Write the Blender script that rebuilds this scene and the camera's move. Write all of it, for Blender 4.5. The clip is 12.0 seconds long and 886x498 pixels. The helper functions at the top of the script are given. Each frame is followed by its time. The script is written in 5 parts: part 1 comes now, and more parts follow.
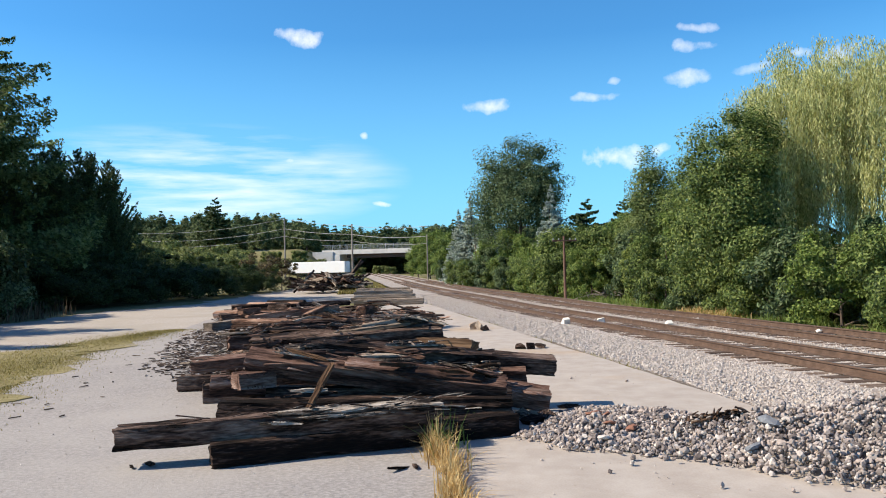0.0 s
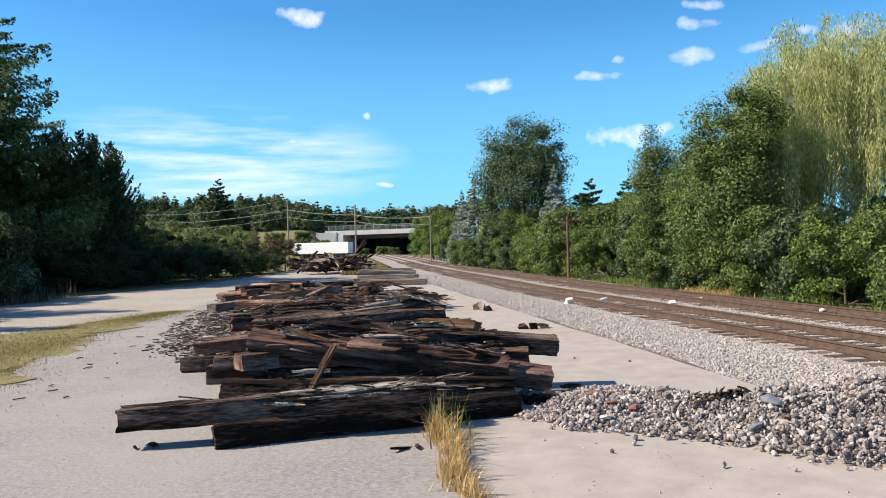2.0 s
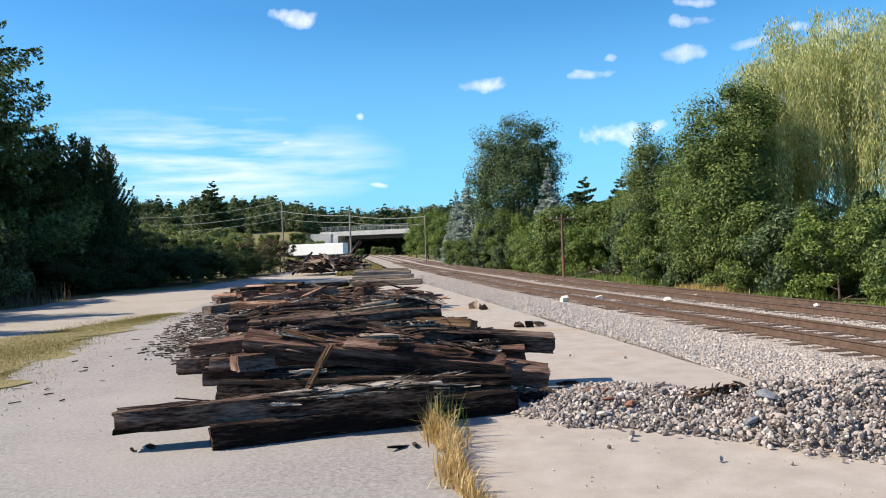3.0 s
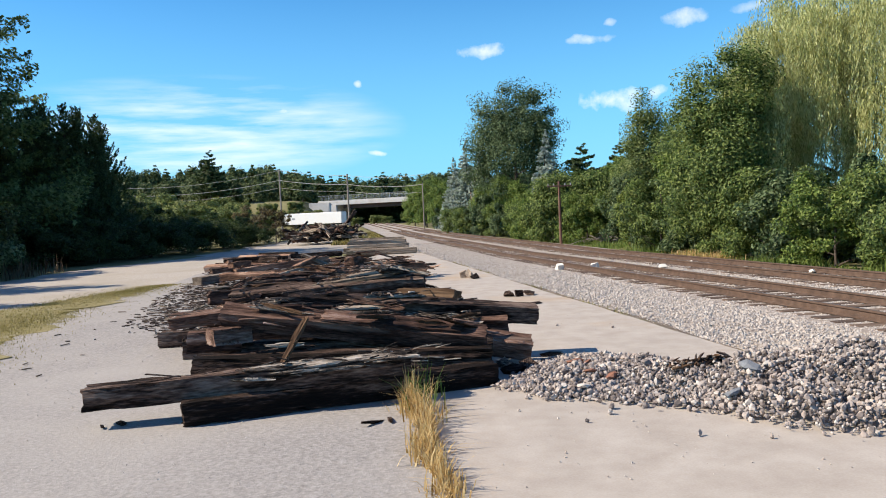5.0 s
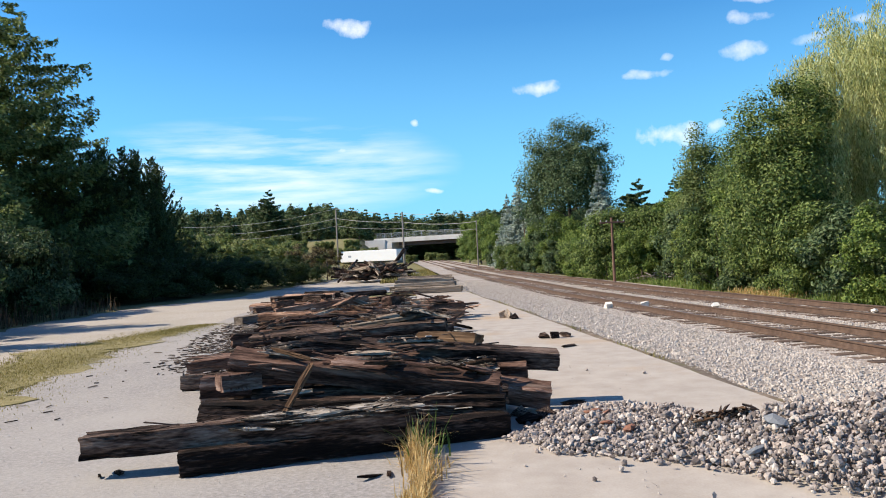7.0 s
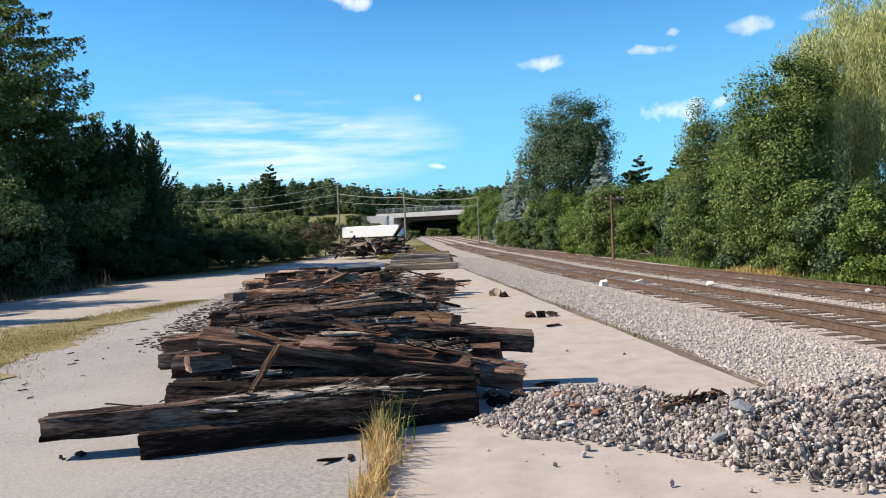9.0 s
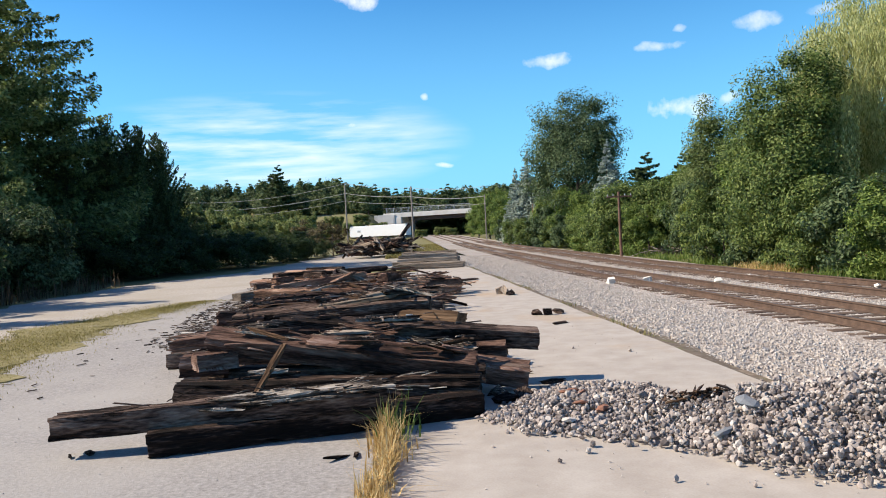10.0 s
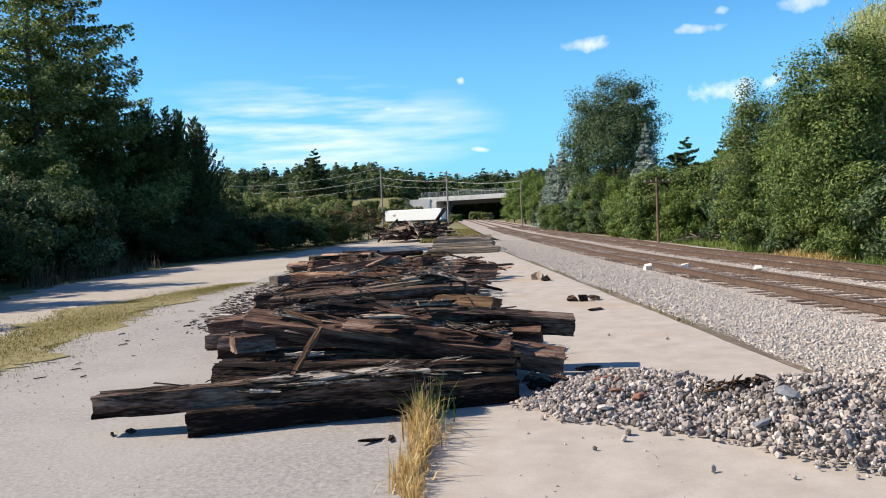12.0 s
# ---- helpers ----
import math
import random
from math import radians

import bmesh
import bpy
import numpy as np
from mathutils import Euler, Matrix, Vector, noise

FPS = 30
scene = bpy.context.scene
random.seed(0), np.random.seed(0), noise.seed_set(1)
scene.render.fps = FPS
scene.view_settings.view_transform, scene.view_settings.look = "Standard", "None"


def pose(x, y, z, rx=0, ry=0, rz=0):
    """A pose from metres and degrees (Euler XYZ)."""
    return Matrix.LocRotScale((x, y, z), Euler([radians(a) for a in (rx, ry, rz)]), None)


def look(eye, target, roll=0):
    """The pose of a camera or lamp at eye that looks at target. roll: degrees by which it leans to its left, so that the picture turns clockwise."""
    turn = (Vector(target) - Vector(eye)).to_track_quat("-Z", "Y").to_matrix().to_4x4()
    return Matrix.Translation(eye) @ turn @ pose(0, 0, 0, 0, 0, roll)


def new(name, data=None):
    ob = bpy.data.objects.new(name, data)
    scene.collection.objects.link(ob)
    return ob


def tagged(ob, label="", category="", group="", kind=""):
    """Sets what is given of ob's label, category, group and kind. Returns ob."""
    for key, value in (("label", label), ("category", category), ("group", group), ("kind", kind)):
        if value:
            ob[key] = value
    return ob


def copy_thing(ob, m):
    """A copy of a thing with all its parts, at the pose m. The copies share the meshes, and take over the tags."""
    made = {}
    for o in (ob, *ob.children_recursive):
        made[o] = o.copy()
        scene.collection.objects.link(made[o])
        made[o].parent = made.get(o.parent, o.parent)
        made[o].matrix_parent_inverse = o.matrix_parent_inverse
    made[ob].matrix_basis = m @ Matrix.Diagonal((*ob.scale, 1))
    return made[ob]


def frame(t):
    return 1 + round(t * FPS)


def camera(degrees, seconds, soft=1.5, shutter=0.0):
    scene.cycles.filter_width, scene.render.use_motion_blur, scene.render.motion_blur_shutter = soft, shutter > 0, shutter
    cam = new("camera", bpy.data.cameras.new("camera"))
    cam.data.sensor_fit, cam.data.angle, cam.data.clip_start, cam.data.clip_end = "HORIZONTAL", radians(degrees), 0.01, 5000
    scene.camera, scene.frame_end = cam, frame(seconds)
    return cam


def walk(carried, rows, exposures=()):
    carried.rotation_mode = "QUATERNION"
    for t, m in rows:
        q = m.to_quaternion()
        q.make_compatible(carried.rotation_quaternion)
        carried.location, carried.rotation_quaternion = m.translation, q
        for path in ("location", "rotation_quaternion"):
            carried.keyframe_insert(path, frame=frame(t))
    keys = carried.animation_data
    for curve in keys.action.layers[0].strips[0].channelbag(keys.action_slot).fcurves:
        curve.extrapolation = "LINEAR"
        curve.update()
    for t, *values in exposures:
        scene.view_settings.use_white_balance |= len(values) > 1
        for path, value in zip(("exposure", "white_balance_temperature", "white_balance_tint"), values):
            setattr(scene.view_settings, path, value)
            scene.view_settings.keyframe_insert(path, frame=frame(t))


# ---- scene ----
cam = camera(59.2, 12.0, 1.0)
PATH = [
    (0, (-0.722, -0.311, 1.543), (-0.618, 1.686, 1.577), -1.3),
    (0.5, (-0.728, -0.292, 1.54), (-0.652, 1.707, 1.542), -1.3),
    (1, (-0.722, -0.286, 1.541), (-0.647, 1.713, 1.524), -1.2),
    (1.5, (-0.709, -0.293, 1.544), (-0.628, 1.706, 1.519), -1.3),
    (2, (-0.707, -0.284, 1.543), (-0.613, 1.713, 1.527), -1.5),
    (2.5, (-0.712, -0.292, 1.538), (-0.614, 1.705, 1.522), -1.9),
    (4.5, (-0.621, -0.222, 1.522), (-0.496, 1.774, 1.478), -2.4),
    (5, (-0.514, -0.125, 1.541), (-0.409, 1.869, 1.442), -2.6),
    (5.5, (-0.5, -0.036, 1.555), (-0.408, 1.961, 1.506), -2.7),
    (6, (-0.307, -0.072, 1.56), (-0.284, 1.928, 1.526), -3.0),
    (6.5, (-0.159, -0.009, 1.57), (-0.227, 1.99, 1.549), -2.8),
    (7, (-0.105, 0.088, 1.574), (-0.14, 2.088, 1.576), -2.9),
    (9, (0.173, 0.199, 1.601), (0.128, 2.198, 1.541), -2.6),
    (9.5, (0.178, 0.189, 1.604), (0.129, 2.188, 1.54), -3.1),
    (10, (0.201, 0.178, 1.594), (0.136, 2.176, 1.532), -3.1),
    (10.5, (0.199, 0.197, 1.604), (0.146, 2.195, 1.533), -2.5),
    (11, (0.197, 0.197, 1.603), (0.15, 2.195, 1.526), -2.3),
    (11.5, (0.187, 0.169, 1.609), (0.113, 2.166, 1.524), -2.1),
    (12, (0.193, 0.191, 1.599), (0.037, 2.182, 1.502), -2.7),
]
walk(cam, [(t, look(eye, target, roll)) for t, eye, target, roll in PATH])

# ---- world, sun ----
SUN_AZ, SUN_EL = -93.0, 39.0          # degrees from +y towards +x, and up
sun_dir = Vector((math.sin(radians(SUN_AZ)) * math.cos(radians(SUN_EL)),
                  math.cos(radians(SUN_AZ)) * math.cos(radians(SUN_EL)), math.sin(radians(SUN_EL))))
sun = new("sun", bpy.data.lights.new("sun", "SUN"))
sun.data.energy, sun.data.angle, sun.data.color = 5.0, radians(0.53), (1.0, 0.87, 0.70)
sun.matrix_world = look(sun_dir * 100, (0, 0, 0))
scene.view_settings.exposure = 0.70


def link(nt, a, b):
    nt.links.new(a, b)


def node(nt, kind, **values):
    n = nt.nodes.new(kind)
    for k, v in values.items():
        n.inputs[k.replace("_", " ")].default_value = v
    return n


def maths(nt, op, a, b=None, clamp=False):
    n = nt.nodes.new("ShaderNodeMath")
    n.operation, n.use_clamp = op, clamp
    for k, v in enumerate((a, b)):
        if v is None:
            continue
        if isinstance(v, (int, float)):
            n.inputs[k].default_value = v
        else:
            nt.links.new(v, n.inputs[k])
    return n.outputs[0]


def ramp(nt, fac, stops):
    n = nt.nodes.new("ShaderNodeValToRGB")
    while len(n.color_ramp.elements) < len(stops):
        n.color_ramp.elements.new(0.5)
    for e, (p, c) in zip(n.color_ramp.elements, stops):
        e.position, e.color = p, (*c, 1)
    nt.links.new(fac, n.inputs[0])
    return n.outputs[0]


def mix(nt, fac, a, b, blend="MIX"):
    n = nt.nodes.new("ShaderNodeMix")
    n.data_type, n.blend_type = "RGBA", blend
    for k, v in ((0, fac), (6, a), (7, b)):
        if isinstance(v, tuple):
            n.inputs[k].default_value = (*v, 1)
        elif isinstance(v, (int, float)):
            n.inputs[k].default_value = v
        else:
            nt.links.new(v, n.inputs[k])
    return n.outputs[2]


# sky: azimuth and elevation of each small cloud, half width and half height, in degrees, and its density
CLOUDS = [(-7.5, 16.2, 2.4, 0.8, 1.0), (6.8, 11.3, 1.6, 0.7, 0.85), (16.3, 7.3, 2.6, 1.05, 1.0), (19.2, 7.5, 1.2, 0.55, 0.9),
          (14.2, 11.6, 1.2, 0.45, 0.65), (15.4, 12.6, 0.6, 0.3, 0.5), (21.7, 15.6, 1.1, 0.35, 0.6), (21.4, 14.5, 1.3, 0.5, 0.75), (21.0, 12.4, 2.2, 0.65, 0.7), (24.8, 12.7, 1.4, 0.5, 0.6),
          (27.6, 13.2, 1.5, 0.45, 0.65), (30.2, 12.9, 1.5, 0.9, 0.9), (35.0, 14.0, 1.6, 0.6, 0.5), (-8.0, 7.5, 0.6, 0.28, 0.8), (-3.0, 9.2, 0.35, 0.25, 0.7), (-1.5, 4.4, 0.9, 0.25, 0.85)]
world = bpy.data.worlds.new("world")
scene.world = world
world.use_nodes = True
nt = world.node_tree
nt.nodes.clear()
sky = nt.nodes.new("ShaderNodeTexSky")
sky.sky_type, sky.sun_disc = "NISHITA", False
sky.sun_elevation, sky.sun_rotation = radians(SUN_EL), radians(SUN_AZ)
sky.air_density, sky.dust_density, sky.ozone_density = 1.0, 0.3, 1.5
tint = mix(nt, 1.0, sky.outputs[0], (0.40, 0.99, 1.40), "MULTIPLY")
coord = nt.nodes.new("ShaderNodeTexCoord")
sep = nt.nodes.new("ShaderNodeSeparateXYZ")
link(nt, coord.outputs["Generated"], sep.inputs[0])
az = maths(nt, "MULTIPLY", maths(nt, "ARCTAN2", sep.outputs[0], sep.outputs[1]), 57.2958)
el = maths(nt, "MULTIPLY", maths(nt, "ARCSINE", sep.outputs[2]), 57.2958)
high = maths(nt, "DIVIDE", maths(nt, "SUBTRACT", el, 22.0), 40.0, True)
tint = mix(nt, high, tint, mix(nt, 1.0, sky.outputs[0], (0.62, 0.66, 0.92), "MULTIPLY"))
low = maths(nt, "MULTIPLY", maths(nt, "SUBTRACT", 1.0, maths(nt, "DIVIDE", el, 16.0), True), 0.75)
tint = mix(nt, low, tint, (2.35, 5.9, 9.0))
fluff = node(nt, "ShaderNodeTexNoise", Scale=38.0, Detail=8.0, Roughness=0.6)
link(nt, coord.outputs["Generated"], fluff.inputs["Vector"])
wob = maths(nt, "MULTIPLY", maths(nt, "SUBTRACT", fluff.outputs[0], 0.5), 2.6)
billow = node(nt, "ShaderNodeTexNoise", Scale=13.0, Detail=3.0, Roughness=0.5)
link(nt, coord.outputs["Generated"], billow.inputs["Vector"])
bsep = nt.nodes.new("ShaderNodeSeparateColor")
link(nt, billow.outputs["Color"], bsep.inputs[0])
caz = maths(nt, "ADD", az, maths(nt, "MULTIPLY", maths(nt, "SUBTRACT", bsep.outputs[0], 0.5), 4.5))
cel = maths(nt, "ADD", el, maths(nt, "MULTIPLY", maths(nt, "SUBTRACT", bsep.outputs[1], 0.5), 1.6))
total = None
for ca, ce, hw, hh, dense in CLOUDS:
    dx = maths(nt, "DIVIDE", maths(nt, "SUBTRACT", caz, ca), hw)
    dy = maths(nt, "DIVIDE", maths(nt, "SUBTRACT", cel, ce), hh)
    r = maths(nt, "ADD", maths(nt, "MULTIPLY", dx, dx), maths(nt, "MULTIPLY", dy, dy))
    m = maths(nt, "MULTIPLY", maths(nt, "ADD", maths(nt, "SUBTRACT", 0.75, r), wob, False), dense * 0.8, True)
    total = m if total is None else maths(nt, "MAXIMUM", total, m)
# thin high streaks low in the sky
mp = node(nt, "ShaderNodeMapping", Scale=(3.0, 3.0, 26.0), Rotation=(0.0, 0.12, 0.0))
link(nt, coord.outputs["Generated"], mp.inputs[0])
wisp = node(nt, "ShaderNodeTexNoise", Scale=2.2, Detail=6.0, Roughness=0.55)
link(nt, mp.outputs[0], wisp.inputs["Vector"])
wa = maths(nt, "DIVIDE", maths(nt, "SUBTRACT", az, -14.0), 15.0)
we = maths(nt, "DIVIDE", maths(nt, "SUBTRACT", el, 6.2), 4.0)
wr = maths(nt, "SUBTRACT", 1.0, maths(nt, "ADD", maths(nt, "MULTIPLY", wa, wa), maths(nt, "MULTIPLY", we, we)), True)
thin = maths(nt, "MULTIPLY", wr, maths(nt, "MULTIPLY", maths(nt, "SUBTRACT", wisp.outputs[0], 0.40), 3.2, True), True)
cover = maths(nt, "MAXIMUM", total, maths(nt, "MULTIPLY", thin, 0.75))
bg = nt.nodes.new("ShaderNodeBackground")
link(nt, mix(nt, cover, tint, (9.6, 9.7, 9.9)), bg.inputs[0])
bg.inputs[1].default_value = 0.081
wout = nt.nodes.new("ShaderNodeOutputWorld")
link(nt, bg.outputs[0], wout.inputs[0])


# ---- materials ----
def surface(name, stops, scale=8.0, rough=0.85, bump=0.3, stretch=(1, 1, 1), fine=60.0, wash=None, wash_scale=0.6, wash_range=(0.45, 0.7),
            spread=0.0, island=0.0, metal=0.0, detail=6.0, thin=0.0, bump_dist=0.02, gloss=0.3):
    """Noise-coloured surface: grain, larger stains (wash), relief; spread and island vary it from object to object and piece to piece."""
    m = bpy.data.materials.new(name)
    m.use_nodes = True
    t = m.node_tree
    b = t.nodes["Principled BSDF"]
    tc = t.nodes.new("ShaderNodeTexCoord")
    mp = node(t, "ShaderNodeMapping", Scale=stretch)
    link(t, tc.outputs["Object"], mp.inputs[0])
    vec = mp.outputs[0]
    info = None
    if spread:
        info = t.nodes.new("ShaderNodeObjectInfo").outputs["Random"]
        add = t.nodes.new("ShaderNodeVectorMath")
        add.operation = "ADD"
        link(t, vec, add.inputs[0])
        link(t, maths(t, "MULTIPLY", info, 37.0), add.inputs[1])
        vec = add.outputs[0]
    n1 = node(t, "ShaderNodeTexNoise", Scale=scale, Detail=detail, Roughness=0.6)
    link(t, vec, n1.inputs["Vector"])
    n2 = node(t, "ShaderNodeTexNoise", Scale=fine, Detail=3.0)
    link(t, vec, n2.inputs["Vector"])
    fac = maths(t, "ADD", maths(t, "MULTIPLY", n1.outputs[0], 0.7), maths(t, "MULTIPLY", n2.outputs[0], 0.3))
    if info is not None:
        fac = maths(t, "ADD", fac, maths(t, "MULTIPLY", maths(t, "SUBTRACT", info, 0.5), spread))
    if island:
        geo = t.nodes.new("ShaderNodeNewGeometry")
        fac = maths(t, "ADD", fac, maths(t, "MULTIPLY", maths(t, "SUBTRACT", geo.outputs["Random Per Island"], 0.5), island))
    col = ramp(t, fac, stops)
    if wash:
        n3 = node(t, "ShaderNodeTexNoise", Scale=wash_scale, Detail=5.0, Roughness=0.55)
        link(t, vec, n3.inputs["Vector"])
        mr = t.nodes.new("ShaderNodeMapRange")
        mr.inputs[1].default_value, mr.inputs[2].default_value = wash_range
        link(t, n3.outputs[0], mr.inputs[0])
        col = mix(t, mr.outputs[0], col, wash)
    link(t, col, b.inputs["Base Color"])
    b.inputs["Roughness"].default_value = rough
    b.inputs["Metallic"].default_value = metal
    b.inputs["Specular IOR Level"].default_value = gloss
    if bump:
        bp = node(t, "ShaderNodeBump", Strength=bump, Distance=bump_dist)
        link(t, fac if not island else n1.outputs[0], bp.inputs["Height"])
        link(t, bp.outputs[0], b.inputs["Normal"])
    if thin:
        tr = t.nodes.new("ShaderNodeBsdfTranslucent")
        link(t, col, tr.inputs[0])
        ms = t.nodes.new("ShaderNodeMixShader")
        ms.inputs[0].default_value = thin
        link(t, b.outputs[0], ms.inputs[1])
        link(t, tr.outputs[0], ms.inputs[2])
        link(t, ms.outputs[0], t.nodes["Material Output"].inputs[0])
    return m


def leaf(name, dark, mid, light, thin=0.42):
    return surface(name, [(0.2, dark), (0.5, mid), (0.85, light)], scale=0.7, fine=4.0, rough=0.55, bump=0, island=0.75, thin=thin)


M_SOIL = surface("dry_grass_soil", [(0.3, (0.08, 0.095, 0.03)), (0.5, (0.17, 0.155, 0.065)), (0.7, (0.28, 0.235, 0.135))], 1.2, 0.95, 0.6, fine=30, wash=(0.19, 0.18, 0.085), wash_scale=0.15)
M_VERGE = surface("dry_turf", [(0.3, (0.11, 0.105, 0.04)), (0.5, (0.21, 0.18, 0.08)), (0.7, (0.34, 0.29, 0.17))], 6, 0.95, 0.6, fine=60, wash=(0.30, 0.27, 0.20), wash_scale=1.1, wash_range=(0.58, 0.74))
M_DIRT = surface("brown_dirt", [(0.3, (0.08, 0.06, 0.042)), (0.5, (0.17, 0.13, 0.095)), (0.7, (0.28, 0.23, 0.18))], 8, 0.95, 0.8, fine=60, wash=(0.14, 0.15, 0.05), wash_scale=1.5, wash_range=(0.55, 0.68))
M_ROAD = surface("pale_gravel", [(0.3, (0.25, 0.22, 0.19)), (0.5, (0.37, 0.335, 0.295)), (0.7, (0.48, 0.445, 0.40))], 14, 0.95, 0.5, fine=90, wash=(0.30, 0.27, 0.22), wash_scale=0.35)
M_ASPHALT = surface("grey_asphalt", [(0.30, (0.16, 0.152, 0.147)), (0.5, (0.275, 0.258, 0.246)), (0.70, (0.385, 0.368, 0.355))], 30, 0.9, 0.35, fine=110, wash=(0.345, 0.325, 0.305), wash_scale=0.45, wash_range=(0.45, 0.75))
M_CONCRETE = surface("worn_concrete", [(0.3, (0.31, 0.27, 0.235)), (0.5, (0.375, 0.335, 0.295)), (0.7, (0.44, 0.40, 0.36))], 3.0, 0.85, 0.15, fine=70, wash=(0.38, 0.27, 0.165), wash_scale=0.45, wash_range=(0.55, 0.78))
M_BED = surface("ballast_bed", [(0.3, (0.20, 0.175, 0.155)), (0.5, (0.36, 0.325, 0.295)), (0.7, (0.50, 0.465, 0.43))], 16, 0.95, 1.0, fine=40, wash=(0.25, 0.20, 0.16), wash_scale=0.4)
M_BALLAST = surface("ballast_stone", [(0.12, (0.30, 0.262, 0.235)), (0.45, (0.41, 0.37, 0.335)), (0.9, (0.51, 0.465, 0.425))], 9, 0.9, 0.2, fine=50, island=0.7)
M_ROCK = surface("mixed_stone", [(0.08, (0.12, 0.100, 0.094)), (0.3, (0.225, 0.195, 0.182)), (0.5, (0.31, 0.275, 0.258)), (0.68, (0.34, 0.282, 0.25)), (0.92, (0.49, 0.45, 0.415))], 7, 0.9, 0.4, fine=40, island=0.95)
M_ROCK1 = surface("mixed_stone_single", [(0.08, (0.12, 0.100, 0.094)), (0.3, (0.225, 0.195, 0.182)), (0.5, (0.31, 0.275, 0.258)), (0.68, (0.34, 0.282, 0.25)), (0.92, (0.49, 0.45, 0.415))], 7, 0.9, 0.4, fine=40, spread=0.9)
M_BRICK = surface("red_brick_rubble", [(0.3, (0.17, 0.075, 0.05)), (0.7, (0.28, 0.14, 0.095))], 12, 0.9, 0.4)
M_BLUESTONE = surface("blue_grey_stone", [(0.3, (0.14, 0.15, 0.17)), (0.7, (0.22, 0.235, 0.255))], 8, 0.8, 0.3)
M_TIE = surface("creosoted_timber", [(0.38, (0.004, 0.003, 0.0025)), (0.47, (0.014, 0.009, 0.007)), (0.55, (0.085, 0.055, 0.043)), (0.65, (0.22, 0.163, 0.132))], 7.0, 0.85, 1.0,
                stretch=(0.16, 1, 1), fine=75, wash=(0.17, 0.14, 0.12), wash_scale=3.0, wash_range=(0.66, 0.76), spread=0.10, bump_dist=0.04, gloss=0.12)
M_TIE_RED = surface("red_brown_timber", [(0.36, (0.010, 0.007, 0.006)), (0.46, (0.052, 0.029, 0.022)), (0.57, (0.165, 0.098, 0.074)), (0.70, (0.36, 0.265, 0.22))], 7.0, 0.85, 1.0,
                    stretch=(0.16, 1, 1), fine=75, wash=(0.28, 0.21, 0.17), wash_scale=3.0, wash_range=(0.64, 0.76), spread=0.10, bump_dist=0.04, gloss=0.12)
# weathered red timber, lightened further to carry the sunlight on the far ties
M_TIE_RUST = surface("sunlit_red_timber", [(0.34, (0.05, 0.029, 0.021)), (0.48, (0.20, 0.115, 0.08)), (0.61, (0.41, 0.26, 0.185)), (0.74, (0.56, 0.43, 0.345))], 7.0, 0.85, 1.0,
                     stretch=(0.16, 1, 1), fine=75, wash=(0.34, 0.27, 0.22), wash_scale=3.0, wash_range=(0.62, 0.74), spread=0.14, bump_dist=0.04, gloss=0.12)
M_TIE_GREY = surface("silvered_timber", [(0.43, (0.010, 0.008, 0.007)), (0.50, (0.10, 0.078, 0.062)), (0.56, (0.31, 0.265, 0.22)), (0.7, (0.54, 0.485, 0.43))], 9.0, 0.85, 1.0,
                     stretch=(0.18, 1, 1), fine=75, spread=0.08, bump_dist=0.04, gloss=0.12)
M_TIE_PALE = surface("bleached_timber", [(0.34, (0.12, 0.09, 0.065)), (0.5, (0.30, 0.24, 0.185)), (0.68, (0.47, 0.40, 0.33))], 6, 0.9, 0.7, stretch=(0.08, 1, 1), fine=50, spread=0.2)
M_SPLINT = surface("fresh_split_wood", [(0.3, (0.14, 0.105, 0.08)), (0.5, (0.46, 0.395, 0.33)), (0.7, (0.68, 0.62, 0.55))], 9, 0.85, 0.5, stretch=(0.12, 1, 1), fine=60, island=0.6)
M_TAN = surface("split_tan_timber", [(0.34, (0.022, 0.013, 0.008)), (0.52, (0.08, 0.046, 0.027)), (0.68, (0.19, 0.12, 0.072))], 6, 0.85, 0.8, stretch=(0.1, 1, 1), spread=0.12, gloss=0.12)
M_CHIP = surface("timber_chips", [(0.15, (0.02, 0.014, 0.011)), (0.45, (0.05, 0.033, 0.025)), (0.75, (0.10, 0.072, 0.055)), (0.95, (0.25, 0.205, 0.17))], 9, 0.9, 0.2, island=0.8)
M_SLEEPER = surface("track_timber", [(0.3, (0.05, 0.035, 0.028)), (0.5, (0.11, 0.075, 0.055)), (0.7, (0.21, 0.16, 0.125))], 6, 0.9, 0.5, stretch=(0.12, 1, 1), spread=0.2)
M_RAIL = surface("rusty_rail_steel", [(0.3, (0.06, 0.04, 0.03)), (0.5, (0.11, 0.072, 0.053)), (0.7, (0.17, 0.115, 0.085))], 5, 0.75, 0.2, fine=60, metal=0.25)
M_RAILTOP = surface("worn_rail_head", [(0.3, (0.10, 0.085, 0.08)), (0.7, (0.20, 0.175, 0.16))], 3, 0.45, 0.05, metal=0.7)
M_WHITE = surface("white_chalky_stone", [(0.3, (0.62, 0.59, 0.52)), (0.7, (0.82, 0.80, 0.74))], 8, 0.8, 0.3)
M_TRAILER = surface("white_trailer_paint", [(0.3, (0.78, 0.78, 0.78)), (0.7, (0.84, 0.84, 0.84))], 1.0, 0.4, 0.0)
M_DARK = surface("black_rubber", [(0.3, (0.012, 0.012, 0.012)), (0.7, (0.03, 0.03, 0.03))], 6, 0.8, 0.2)
M_STEEL = surface("galvanised_steel", [(0.3, (0.30, 0.31, 0.32)), (0.7, (0.45, 0.46, 0.47))], 4, 0.5, 0.05, metal=0.5)
